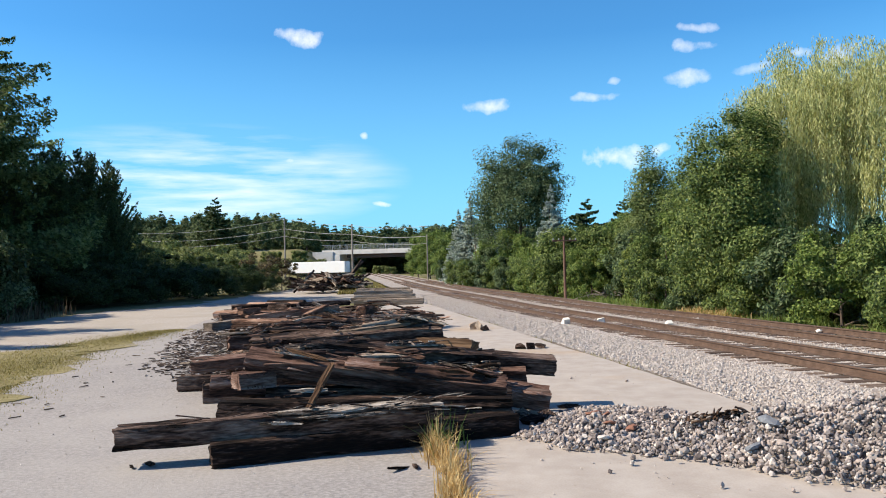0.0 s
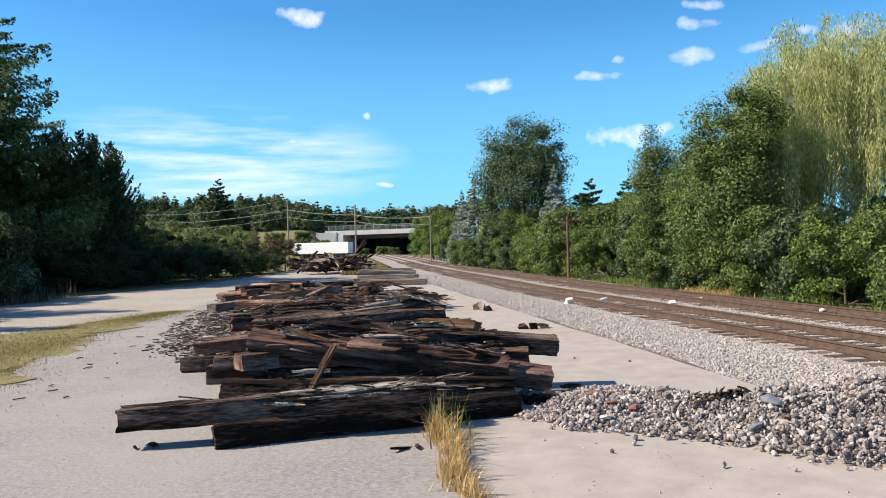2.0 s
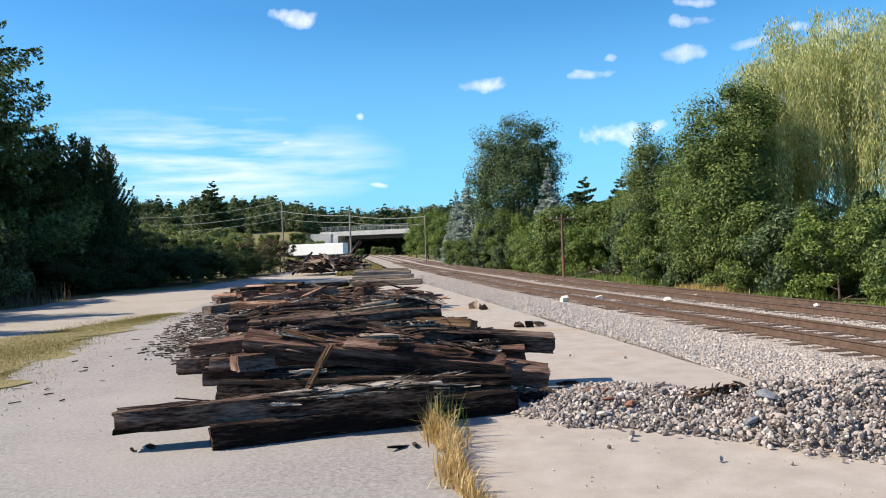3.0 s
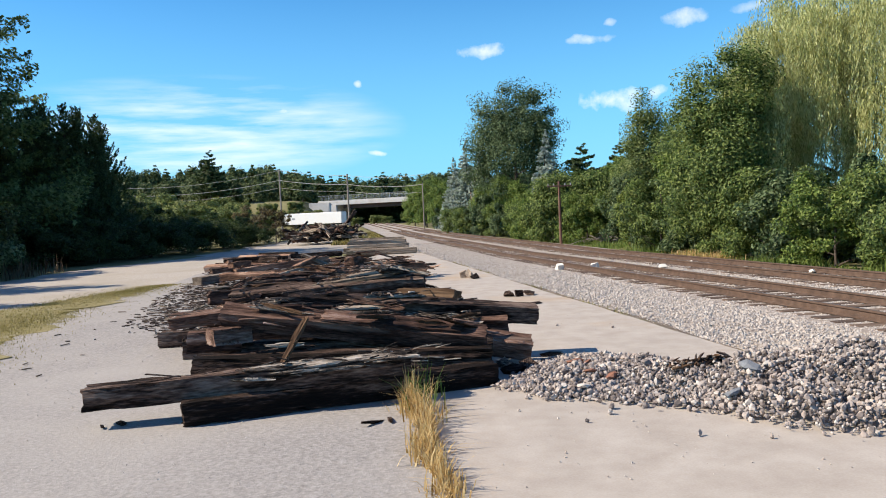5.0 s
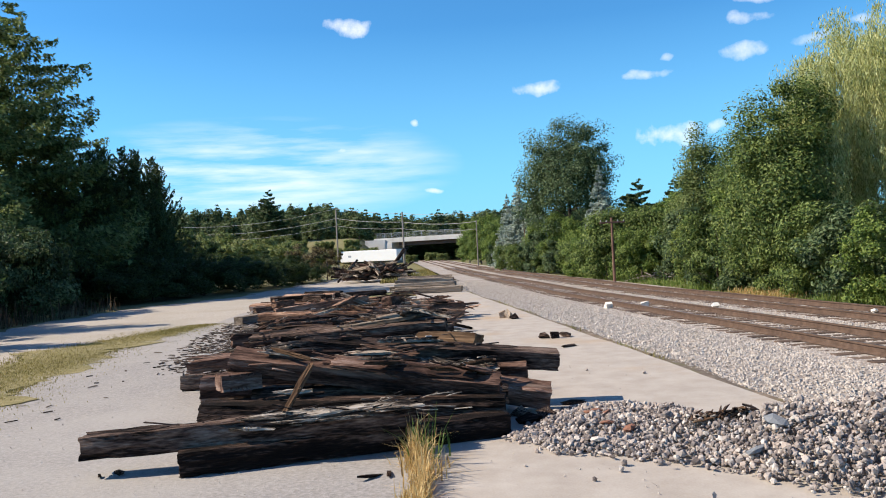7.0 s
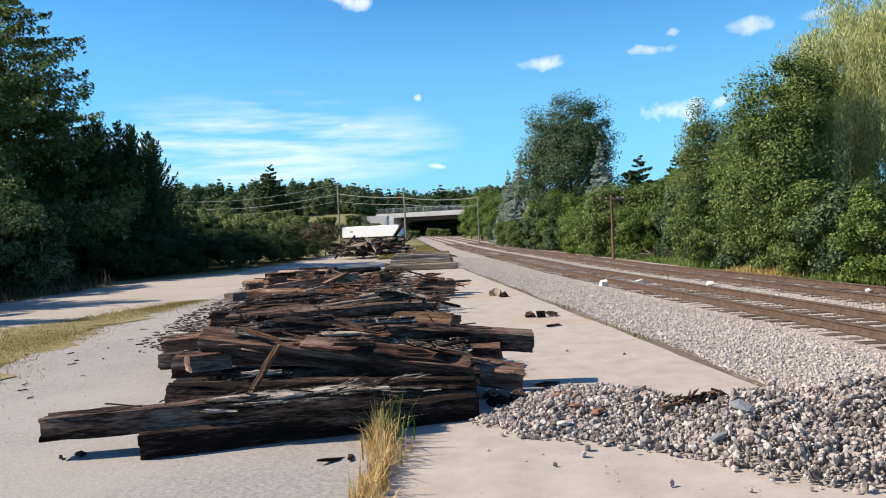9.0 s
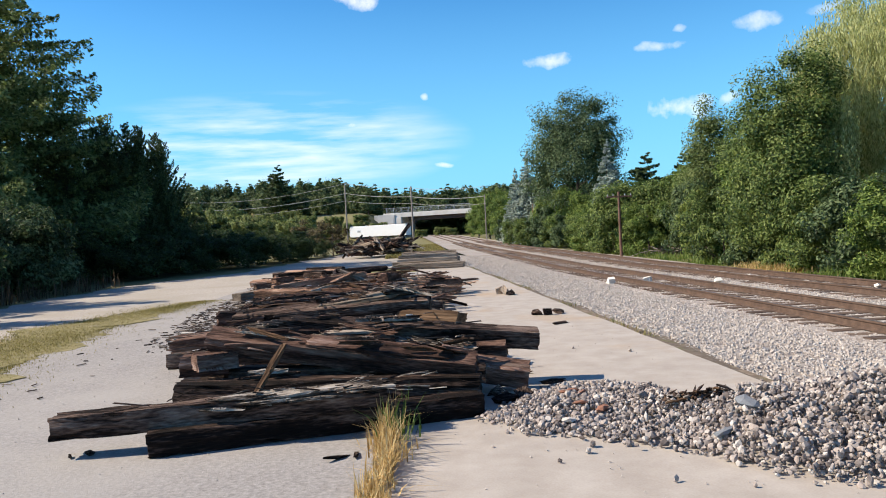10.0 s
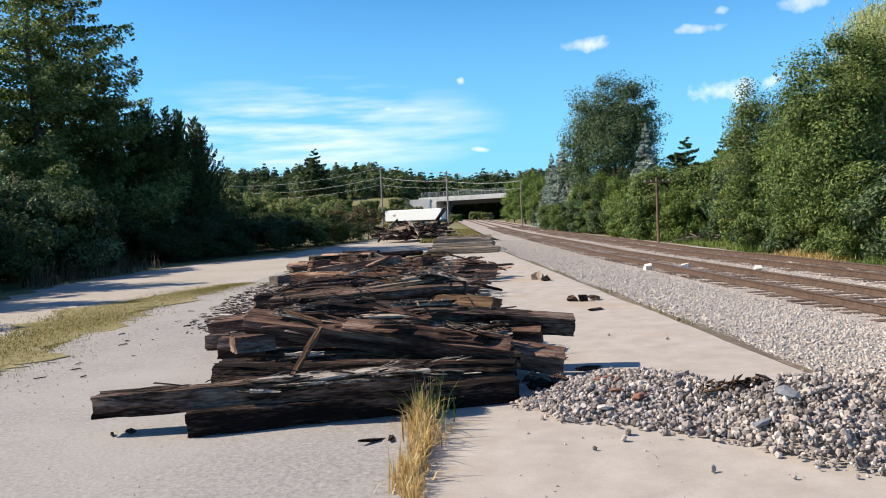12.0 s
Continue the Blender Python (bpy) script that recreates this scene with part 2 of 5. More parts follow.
M_BRIDGE = surface("pale_bridge_concrete", [(0.3, (0.50, 0.48, 0.45)), (0.7, (0.64, 0.62, 0.59))], 0.6, 0.85, 0.1, fine=6, wash=(0.36, 0.33, 0.30), wash_scale=0.25, wash_range=(0.55, 0.8))
M_GIRDER = surface("dark_bridge_girder", [(0.3, (0.05, 0.035, 0.03)), (0.7, (0.11, 0.075, 0.06))], 1, 0.7, 0.1)
M_POLE = surface("weathered_pole_wood", [(0.3, (0.16, 0.13, 0.11)), (0.7, (0.34, 0.30, 0.27))], 5, 0.9, 0.4, stretch=(1, 1, 0.1))
M_POLE_RED = surface("brown_pole_wood", [(0.3, (0.10, 0.055, 0.04)), (0.7, (0.20, 0.12, 0.09))], 5, 0.9, 0.4, stretch=(1, 1, 0.1))
M_WIRE = surface("aerial_cable", [(0.3, (0.25, 0.25, 0.24)), (0.7, (0.40, 0.40, 0.38))], 3, 0.5, 0)
M_BARK = surface("tree_bark", [(0.3, (0.04, 0.032, 0.026)), (0.7, (0.14, 0.11, 0.09))], 5, 0.95, 0.8, stretch=(1, 1, 0.25))
L_OAK = leaf("broad_leaf", (0.030, 0.056, 0.014), (0.115, 0.175, 0.042), (0.27, 0.33, 0.10))
L_LIGHT = leaf("fresh_leaf", (0.050, 0.092, 0.018), (0.135, 0.205, 0.040), (0.26, 0.33, 0.085))
# shade is put into this green, darker than the other leaves
L_DARK = leaf("shaded_green_leaf", (0.018, 0.034, 0.010), (0.040, 0.068, 0.020), (0.085, 0.12, 0.04))
L_WILLOW = leaf("willow_leaf", (0.22, 0.25, 0.085), (0.46, 0.485, 0.20), (0.66, 0.66, 0.34), 0.45)
L_SPRUCE = leaf("blue_spruce_needle", (0.19, 0.24, 0.20), (0.36, 0.425, 0.37), (0.50, 0.56, 0.50), 0.25)
L_BLUISH = leaf("blue_green_leaf", (0.030, 0.055, 0.022), (0.085, 0.135, 0.055), (0.19, 0.25, 0.12))
L_LIME = leaf("lime_leaf", (0.07, 0.10, 0.018), (0.18, 0.235, 0.045), (0.32, 0.37, 0.10))
L_OLIVE = leaf("olive_leaf", (0.08, 0.11, 0.03), (0.17, 0.21, 0.06), (0.28, 0.31, 0.11))
L_FIR = leaf("fir_needle", (0.055, 0.085, 0.024), (0.145, 0.195, 0.058), (0.26, 0.31, 0.115), 0.45)
L_PINE = leaf("pine_needle", (0.024, 0.048, 0.018), (0.055, 0.09, 0.029), (0.11, 0.15, 0.052), 0.2)
L_RIDGE = leaf("ridge_pine_needle", (0.04, 0.07, 0.026), (0.10, 0.14, 0.05), (0.18, 0.22, 0.085), 0.2)
L_GRASS = leaf("green_grass_blade", (0.06, 0.10, 0.02), (0.13, 0.20, 0.04), (0.24, 0.30, 0.08))
L_STRAW = leaf("straw_grass_blade", (0.32, 0.20, 0.07), (0.55, 0.385, 0.16), (0.72, 0.56, 0.29))
L_VERGE = leaf("verge_grass_blade", (0.12, 0.11, 0.03), (0.25, 0.215, 0.07), (0.39, 0.34, 0.145))
L_RUST = leaf("rusty_leaf", (0.05, 0.038, 0.02), (0.12, 0.095, 0.045), (0.20, 0.17, 0.08))
L_WEED = leaf("dry_weed_stalk", (0.05, 0.035, 0.022), (0.12, 0.08, 0.05), (0.22, 0.16, 0.10))


# ---- mesh helpers ----
def mesh(name, verts, faces, mat, smooth=False):
    me = bpy.data.meshes.new(name)
    me.from_pydata([tuple(v) for v in verts], [], [tuple(f) for f in faces])
    me.materials.append(mat)
    me.update()
    if not smooth:
        me.shade_flat()
    return me


def fast_mesh(name, verts, quads, mat, tri=False):
    """A large mesh of all-quad (or all-triangle) faces from arrays."""
    n = 3 if tri else 4
    verts, quads = np.asarray(verts, dtype=np.float32), np.asarray(quads, dtype=np.int32)
    me = bpy.data.meshes.new(name)
    me.vertices.add(len(verts))
    me.vertices.foreach_set("co", verts.ravel())
    me.loops.add(quads.size)
    me.loops.foreach_set("vertex_index", quads.ravel())
    me.polygons.add(len(quads))
    me.polygons.foreach_set("loop_start", np.arange(0, quads.size, n, dtype=np.int32))
    me.polygons.foreach_set("loop_total", np.full(len(quads), n, dtype=np.int32))
    me.materials.append(mat)
    me.update(calc_edges=True)
    me.shade_flat()
    return me


def part(name, me, parent, label="", m=None):
    ob = new(name, me)
    ob.parent = parent
    if m is not None:
        ob.matrix_basis = m
    if label:
        ob["label"] = label
    return ob


def thing(name, label, category, group="", m=None, me=None, kind=""):
    ob = tagged(new(name, me), label, category, group, kind)
    if m is not None:
        ob.matrix_basis = m
    return ob


def box_data(cx, cy, cz, sx, sy, sz, bevel=0.0):
    """Verts and faces of a box with its edges chamfered."""
    bm = bmesh.new()
    bmesh.ops.create_cube(bm, size=1)
    bmesh.ops.scale(bm, vec=(sx, sy, sz), verts=bm.verts)
    if bevel:
        bmesh.ops.bevel(bm, geom=bm.edges[:], offset=bevel, segments=1, affect="EDGES")
    bmesh.ops.translate(bm, vec=(cx, cy, cz), verts=bm.verts)
    v = [tuple(p.co) for p in bm.verts]
    bm.verts.index_update()
    f = [[q.index for q in p.verts] for p in bm.faces]
    bm.free()
    return v, f


def box(name, mat, cx, cy, cz, sx, sy, sz, bevel=0.01):
    return mesh(name, *box_data(cx, cy, cz, sx, sy, sz, bevel), mat)


def tube(points, radii, sides=8):
    """Verts and faces of a tapered tube along points, closed at its ends."""
    vs, fs = [], []
    pts = [Vector(p) for p in points]
    for k, p in enumerate(pts):
        d = (pts[min(k + 1, len(pts) - 1)] - pts[max(k - 1, 0)]).normalized()
        a = d.cross(Vector((0.31, 0.95, 0.05))).normalized() if abs(d.y) < 0.9 else d.cross(Vector((1, 0, 0))).normalized()
        b = d.cross(a)
        for s in range(sides):
            w = 2 * math.pi * s / sides
            vs.append(tuple(p + (a * math.cos(w) + b * math.sin(w)) * radii[k]))
    for k in range(len(pts) - 1):
        for s in range(sides):
            fs.append((k * sides + s, k * sides + (s + 1) % sides, (k + 1) * sides + (s + 1) % sides, (k + 1) * sides + s))
    fs.append(tuple(range(sides))[::-1])
    fs.append(tuple(range((len(pts) - 1) * sides, len(pts) * sides)))
    return vs, fs


def joined(pieces):
    vs, fs = [], []
    for v, f in pieces:
        k = len(vs)
        vs += v
        fs += [tuple(i + k for i in q) for q in f]
    return vs, fs


def smooth01(t):
    t = np.clip(t, 0, 1)
    return t * t * (3 - 2 * t)


# ---- lie of the land ----
SLOPE = -0.0835                     # the railway runs slightly across y
EDGE0, EDGE1 = 3.72, -0.125         # platform edge: x = EDGE0 + EDGE1 * y


def rail_z(y):
    """Height of the rail heads."""
    return -0.25 - 0.014 * np.minimum(y, 40) - 0.30 * smooth01((np.asarray(y, dtype=float) - 35) / 60)


def ground_z(x, y):
    """Height of the natural ground."""
    x, y = np.asarray(x, dtype=float), np.asarray(y, dtype=float)
    off = x - (EDGE0 + EDGE1 * np.minimum(y, 70) - 0.0835 * np.maximum(y - 70, 0))
    left = -0.03 - 1.8 * smooth01((y - 50) / 120)
    right = rail_z(y) - 0.55
    z = left + (right - left) * smooth01((off + 0.35) / 0.3)
    # embankment that carries the road to the bridge
    emb = 7.0 * smooth01((y - 200) / 34) * smooth01((-18 - x) / 14)
    knoll = 5.5 * smooth01((y - 60) / 90) * smooth01((-24 - x) / 30)
    knoll = knoll + 7.0 * smooth01((y - 262) / 30)
    return np.maximum(z + knoll, np.where(emb > 0.01, z * (1 - smooth01((-18 - x) / 14)) + emb - 0.6 * smooth01((-18 - x) / 14), -99))


def sheet(name, xs, ys, zfun, mat, **tags):
    X, Y = np.meshgrid(xs, ys)
    Z = zfun(X, Y)
    v = np.stack([X, Y, Z], -1).reshape(-1, 3)
    n = len(xs)
    i = np.arange(len(ys) - 1)[:, None] * n + np.arange(n - 1)[None, :]
    q = np.stack([i, i + 1, i + n + 1, i + n], -1).reshape(-1, 4)
    ob = new(name, fast_mesh(name, v, q, mat))
    return tagged(ob, **tags)


def axis(*pieces):
    return np.concatenate([np.arange(a, b, s) for a, b, s in pieces])


sheet("ground", axis((-3000, -200, 200), (-200, -40, 8), (-40, 40, 0.5), (40, 200, 8), (200, 3001, 200)),
      axis((-600, -20, 60), (-20, 60, 0.6), (60, 300, 4), (300, 4600, 100)), ground_z, M_SOIL, label="dry grass and soil beside the railway", category="ground", kind="structure")


def strip(name, left, right, y0, y1, z0, mat, depth=0.1, step=0.35, seed=0, cols=14, wob=0.06, **tags):
    """A paved sheet between two lines x = left(y), x = right(y), with uneven margins and a thickness."""
    rng = np.random.default_rng(seed)
    ys = np.arange(y0, y1 + step, step)
    n = cols + 1
    vs = []
    for k, y in enumerate(ys):
        a = left(y) + wob * noise.noise((seed * 7.1, y * 0.9, 0)) * 2 + rng.normal(0, wob * 0.25)
        b = right(y) + wob * noise.noise((seed * 7.1 + 50, y * 0.9, 0)) * 2 + rng.normal(0, wob * 0.25)
        for c in range(n):
            x = a + (b - a) * c / cols
            dip = 0.012 * noise.noise((x * 0.5, y * 0.5, seed))
            vs.append((x, y, z0 + dip))
    top = len(vs)
    fs = [(r * n + c, r * n + c + 1, (r + 1) * n + c + 1, (r + 1) * n + c) for r in range(len(ys) - 1) for c in range(cols)]
    rim = [c for c in range(n)] + [r * n + cols for r in range(1, len(ys))] + [(len(ys) - 1) * n + c for c in range(cols - 1, -1, -1)] + [r * n for r in range(len(ys) - 2, 0, -1)]
    for i in rim:
        vs.append((vs[i][0], vs[i][1], vs[i][2] - depth))
    for k in range(len(rim)):
        k2 = (k + 1) % len(rim)
        fs.append((rim[k], top + k, top + k2, rim[k2]))
    ob = new(name, mesh(name, vs, fs, mat))
    return tagged(ob, kind="structure", **tags)


def seam_x(y):
    return -0.14 - 0.055 * y


def asphalt_left(y):
    return float(np.interp(y, [-40, 0, 8.6, 10.5, 13, 16, 20, 26, 40], [-5.2, -5.2, -5.6, -5.95, -6.4, -6.65, -6.3, -6.6, -7.2]))


def edge_x(y):
    return EDGE0 + EDGE1 * y


strip("road", lambda y: float(np.interp(y, [-40, 5, 16, 22, 28, 33, 48, 70], [-13, -11.5, -11.6, -12.6, -12, -9.6, -8.2, -8])), lambda y: float(np.interp(y, [-40, 14, 20, 31, 32.5, 48, 62], [-4.5, -5.2, -5.2, -3.2, -0.5, -2.6, -3.8])), -40, 62, 0.0, M_ROAD, 0.05, seed=3, wob=0.35,
      label="pale gravel drive with tree shade", category="road")
strip("pavement", asphalt_left, lambda y: seam_x(y) + 0.06, -40, 27, 0.012, M_ASPHALT, 0.05, seed=5, wob=0.05, label="worn grey asphalt with loose grit", category="pavement")
strip("platform", lambda y: seam_x(y) + 0.05, edge_x, -40, 31.5, 0.018, M_CONCRETE, 0.45, seed=8, wob=0.02, label="worn pale concrete loading platform", category="platform")


strip("verge", lambda y: float(np.interp(y, [5, 11, 14.6, 16.5, 19.5], [-7.0, -7.3, -8.1, -7.5, -6.5])), lambda y: asphalt_left(y) + 0.15, 5, 19.3, 0.0165, M_VERGE, 0.006, step=0.12, seed=13, wob=0.4, label="strip of dry yellow turf", category="verge")


# ---- railway ----
def on_track(y, off, dz=0.0):
    """A point beside the near rail: off metres to the right of it."""
    return (8.2 + SLOPE * y + off, y, float(rail_z(y)) + dz)


Y_TRACK = np.concatenate([np.arange(-30, 60, 5.0), np.arange(60, 262, 10.0)])
PROFILE = [(-0.07, -0.172), (0.07, -0.172), (0.07, -0.158), (0.012, -0.135), (0.012, -0.05), (0.036, -0.036), (0.036, -0.006), (0.028, 0.0), (-0.028, 0.0), (-0.036, -0.006), (-0.036, -0.036), (-0.012, -0.05), (-0.012, -0.135), (-0.07, -0.158)]


def rail_mesh(off):
    vs, fs, n = [], [], len(PROFILE)
    for y in Y_TRACK:
        for px, pz in PROFILE:
            x, yy, z = on_track(y, off + px, pz)
            vs.append((x, yy, z))
    for k in range(len(Y_TRACK) - 1):
        for s in range(n):
            fs.append((k * n + s, k * n + (s + 1) % n, (k + 1) * n + (s + 1) % n, (k + 1) * n + s))
    me = mesh("rail", vs, fs, M_RAIL)
    me.materials.append(M_RAILTOP)
    for p in me.polygons:
        if p.index % n == 7:
            p.material_index = 1
    return me


def bed_z(x, y):
    off = x - (8.2 + SLOPE * y)
    base = rail_z(y) - 0.19
    e = EDGE0 + EDGE1 * np.minimum(y, 60) - 8.2 - SLOPE * np.minimum(y, 60)
    t = np.clip((off - e) / (-0.8 - e), 0, 1)
    low = np.where(y < 31.5, -0.10, -0.10 - 0.9 * smooth01((y - 31.5) / 60))
    return np.where(off < -0.8, low * (1 - t) + base * t, base - 0.26 * smooth01((off - 5.6) / 1.4))


def bed():
    ys = Y_TRACK
    offs = np.array([-6.0, -5.2, -4.8, -4.4, -4.0, -3.6, -3.2, -2.6, -2.0, -1.5, -1.0, -0.5, 0, 0.7, 1.45, 2.0, 2.6, 3.2, 4.2, 5.1, 5.6, 6.2, 7.0, 8.0])
    X = 8.2 + SLOPE * ys[:, None] + offs[None, :]
    Y = np.repeat(ys[:, None], len(offs), 1)
    lim = np.where(Y < 60, EDGE0 + EDGE1 * Y + 0.03, 8.2 + SLOPE * Y - 3.0)
    X = np.maximum(X, lim + 0.0005 * np.arange(len(offs))[None, :])
    Z = bed_z(X, Y)
    n = len(offs)
    i = np.arange(len(ys) - 1)[:, None] * n + np.arange(n - 1)[None, :]
    q = np.stack([i, i + 1, i + n + 1, i + n], -1).reshape(-1, 4)
    return tagged(new("ballast_bed", fast_mesh("ballast_bed", np.stack([X, Y, Z], -1).reshape(-1, 3), q, M_BED)),
                  "crushed grey stone bed under the tracks", "ballast", kind="structure")


bed()
kerb = tagged(new("edging"), "rotting timber edging along the platform", "edging", kind="structure")
dy = np.arange(-30.0, 45.0, 0.5)
DX = np.stack([edge_x(dy) + 0.03, edge_x(dy) + 0.30 + 0.08 * np.sin(dy * 2.1), edge_x(dy) + 0.55 + 0.12 * np.sin(dy * 1.3)], -1)
DY = np.repeat(dy[:, None], 3, 1)
DZ = bed_z(DX, DY) + np.array([0.05, 0.035, 0.015])
di = np.arange(len(dy) - 1)[:, None] * 3 + np.arange(2)[None, :]
tagged(new("dirt_margin", fast_mesh("dirt_margin", np.stack([DX, DY, DZ], -1).reshape(-1, 3), np.stack([di, di + 1, di + 4, di + 3], -1).reshape(-1, 4), M_DIRT)), "brown dirt along the platform edge", "ground", kind="structure")
EDGING = box("timber", M_DIRT, 0, 0, 0, 0.14, 2.95, 0.16, 0.012)
for k in range(9):
    ey = 4.0 + 3.0 * k
    part("timber", EDGING, kerb, m=pose(edge_x(ey) + 0.33, ey, float(bed_z(edge_x(ey) + 0.35, ey)) - 0.035 - 0.012 * (k % 3), 0, 0, 7.1 + 0.3 * (k % 2)))
SLEEPER = box("sleeper", M_SLEEPER, 0, 0, 0, 2.6, 0.23, 0.17, 0.012)
for offset in (0.0, 3.5):
    track = thing("railway_track", "rusty railway track on worn timber sleepers", "railway track", "pair of tracks")
    part("rail", rail_mesh(offset), track, "rusty steel rail")
    part("rail", rail_mesh(offset + 1.45), track, "rusty steel rail")
    rng = random.Random(int(offset * 10) + 4)
    y = 6.0
    while y < 120:
        x, yy, z = on_track(y, offset + 0.725 + rng.uniform(-0.05, 0.05), -0.255 + rng.uniform(-0.012, 0.012))
        part("sleeper", SLEEPER, track, m=pose(x, yy, z, 0, rng.uniform(-0.5, 0.5), 4.8 + rng.uniform(-1.2, 1.2)))
        y += 0.54 if y < 60 else 1.08


# ---- timber ties ----
def tie_data(length, w, h, seed, broken=0.0):
    """A squared timber along x, centred: worn arrises, splits along the grain, ragged ends."""
    rng = random.Random(seed)
    segs, ring = 26, []
    side = [-0.97, -0.62, -0.3, 0.0, 0.3, 0.62, 0.97]
    ring += [(-1 if abs(b) < 0.9 else -0.985, b) for b in side[::-1]] + [(a, -1) for a in side] + [(1, b) for b in side] + [(a, 1) for a in side[::-1]]
    n = len(ring)
    groove = [rng.uniform(-1, 1) for _ in ring]
    vs, fs = [], []
    for k in range(segs + 1):
        t = k / segs
        x = (t - 0.5) * length
        for j, (a, b) in enumerate(ring):
            wear = 1.0 - broken * max(0, abs(t - 0.5) * 2 - 0.55) * rng.uniform(0.2, 1.1)
            p = noise.noise((x * 1.7 + seed * 3.1, a * 2 + seed, b * 2))
            q = noise.noise((x * 5.0 + seed * 1.3, a * 5, b * 5 + seed))
            cut = max(0.0, groove[j] * 0.7 + noise.noise((x * 1.5 + seed, j * 3.7, 2.0)) - 0.25) * 0.011
            y = a * (w / 2 * wear - (cut if abs(a) >= 0.98 else 0)) + 0.008 * p + 0.006 * q
            z = b * (h / 2 * wear - (cut if abs(b) >= 0.98 else 0)) + 0.009 * p + 0.006 * q
            if abs(a) > 0.9 and abs(b) > 0.9 and rng.random() < 0.16:
                bite = rng.uniform(0.006, 0.030)
                y, z = y - math.copysign(bite, a), z - math.copysign(bite * rng.uniform(0.3, 1), b)
            if b > 0.55:
                furrow = noise.noise((x * 0.9 + seed * 2.3, a * 6.0, seed * 0.7)) + 0.5 * noise.noise((x * 3.5, a * 11.0, seed * 1.9))
                z -= max(0.0, furrow - 0.08) * h * (0.16 + 0.5 * broken)
            if b < -0.5 and broken:
                z += max(0.0, noise.noise((x * 2.0, a * 3.0, seed * 0.3)) - 0.2) * h * broken
            xe = x
            if k in (0, segs):
                xe += rng.uniform(-0.012, 0.012) * (1 + 9 * broken)
            vs.append((xe, y, z))
    for k in range(segs):
        for j in range(n):
            fs.append((k * n + j, k * n + (j + 1) % n, (k + 1) * n + (j + 1) % n, (k + 1) * n + j))
    fs.append(tuple(range(n))[::-1])
    fs.append(tuple(range(segs * n, segs * n + n)))
    return vs, fs


TIE_LABEL = {"dark": "black creosoted timber railway tie, worn and split", "red": "red-brown weathered timber railway tie", "rust": "weathered rusty brown railway tie with sunlight put into its colour",
             "grey": "silvery splintered old railway tie", "tan": "tan sawn stub of a timber tie", "pale": "bleached grey-brown railway tie"}
TIE_MAT = {"dark": M_TIE, "red": M_TIE_RED, "rust": M_TIE_RUST, "grey": M_TIE_GREY, "pale": M_TIE_PALE, "tan": M_TAN}
tie_count = 0
HEAP = {}


def cell(x, y):
    return (round(x / 0.14), round(y / 0.14))


def heap_top(x, y):
    return HEAP.get(cell(x, y), 0.02)


def tie(p, q, w=0.23, h=0.18, tone="dark", turn=0.0, broken=0.0, group="heap of old ties", name="railway_tie", label=""):
    """A tie whose axis runs from p to q, turned about it by turn degrees."""
    global tie_count
    tie_count += 1
    p, q = Vector(p), Vector(q)
    d = q - p
    for k in range(40):
        c = p.lerp(q, k / 39)
        for o in (-0.09, -0.03, 0.03, 0.09):
            key = cell(c.x - o * d.y / d.length, c.y + o * d.x / d.length)
            HEAP[key] = max(HEAP.get(key, 0.0), c.z + h / 2)
    me = mesh("railway_tie", *tie_data(d.length, w, h, tie_count, broken), TIE_MAT[tone])
    m = Matrix.Translation((p + q) / 2) @ pose(0, 0, 0, 0, -math.degrees(math.asin(d.z / d.length)), math.degrees(math.atan2(d.y, d.x))) @ pose(0, 0, 0, turn)
    return thing(name, label or TIE_LABEL[tone], "railway tie", group, m, me)


def fray(ob, x0, x1, w, h, n, seed, mat, label="raised splinters"):
    """Splinters lifting off the top and front of a tie between x0 and x1 along it."""
    g = np.random.default_rng(seed)
    L, W, H = g.uniform(0.05, 0.32, n), g.uniform(0.008, 0.032, n), g.uniform(0.004, 0.012, n)
    top = g.random(n) < 0.65
    cx = g.uniform(x0, x1, n)
    cy = np.where(top, g.uniform(-0.5, 0.5, n) * w, -0.5 * w - 0.004)
    cz = np.where(top, 0.5 * h + 0.004, g.uniform(-0.1, 0.48, n) * h)
    c = np.array([(-.5, -.5, 0), (.5, -.15, 0), (.5, .15, 0), (-.5, .5, 0), (-.45, -.4, 1), (.48, -.1, 1), (.48, .1, 1), (-.45, .4, 1)])
    v = c[None] * np.stack([L, W, H], -1)[:, None, :]
    up = np.abs(g.normal(0, 0.16, n))[:, None] * np.where(g.random(n) < 0.5, 1, -1)[:, None]
    v[:, :, 2] += (np.abs(v[:, :, 0] - 0.5 * L[:, None] * np.sign(-up))) * np.abs(up)
    yaw = g.normal(0, 0.10, n)[:, None]
    X, Y = v[:, :, 0] * np.cos(yaw) - v[:, :, 1] * np.sin(yaw) + cx[:, None], v[:, :, 0] * np.sin(yaw) + v[:, :, 1] * np.cos(yaw) + cy[:, None]
    f = np.array([(0, 3, 2, 1), (4, 5, 6, 7), (0, 1, 5, 4), (1, 2, 6, 5), (2, 3, 7, 6), (3, 0, 4, 7)])
    F = f[None] + (np.arange(n) * 8)[:, None, None]
    me = fast_mesh("splintering", np.stack([X, Y, v[:, :, 2] + cz[:, None]], -1).reshape(-1, 3), F.reshape(-1, 4), mat)
    tagged(part("splintering", me, ob, label), kind="stuff")


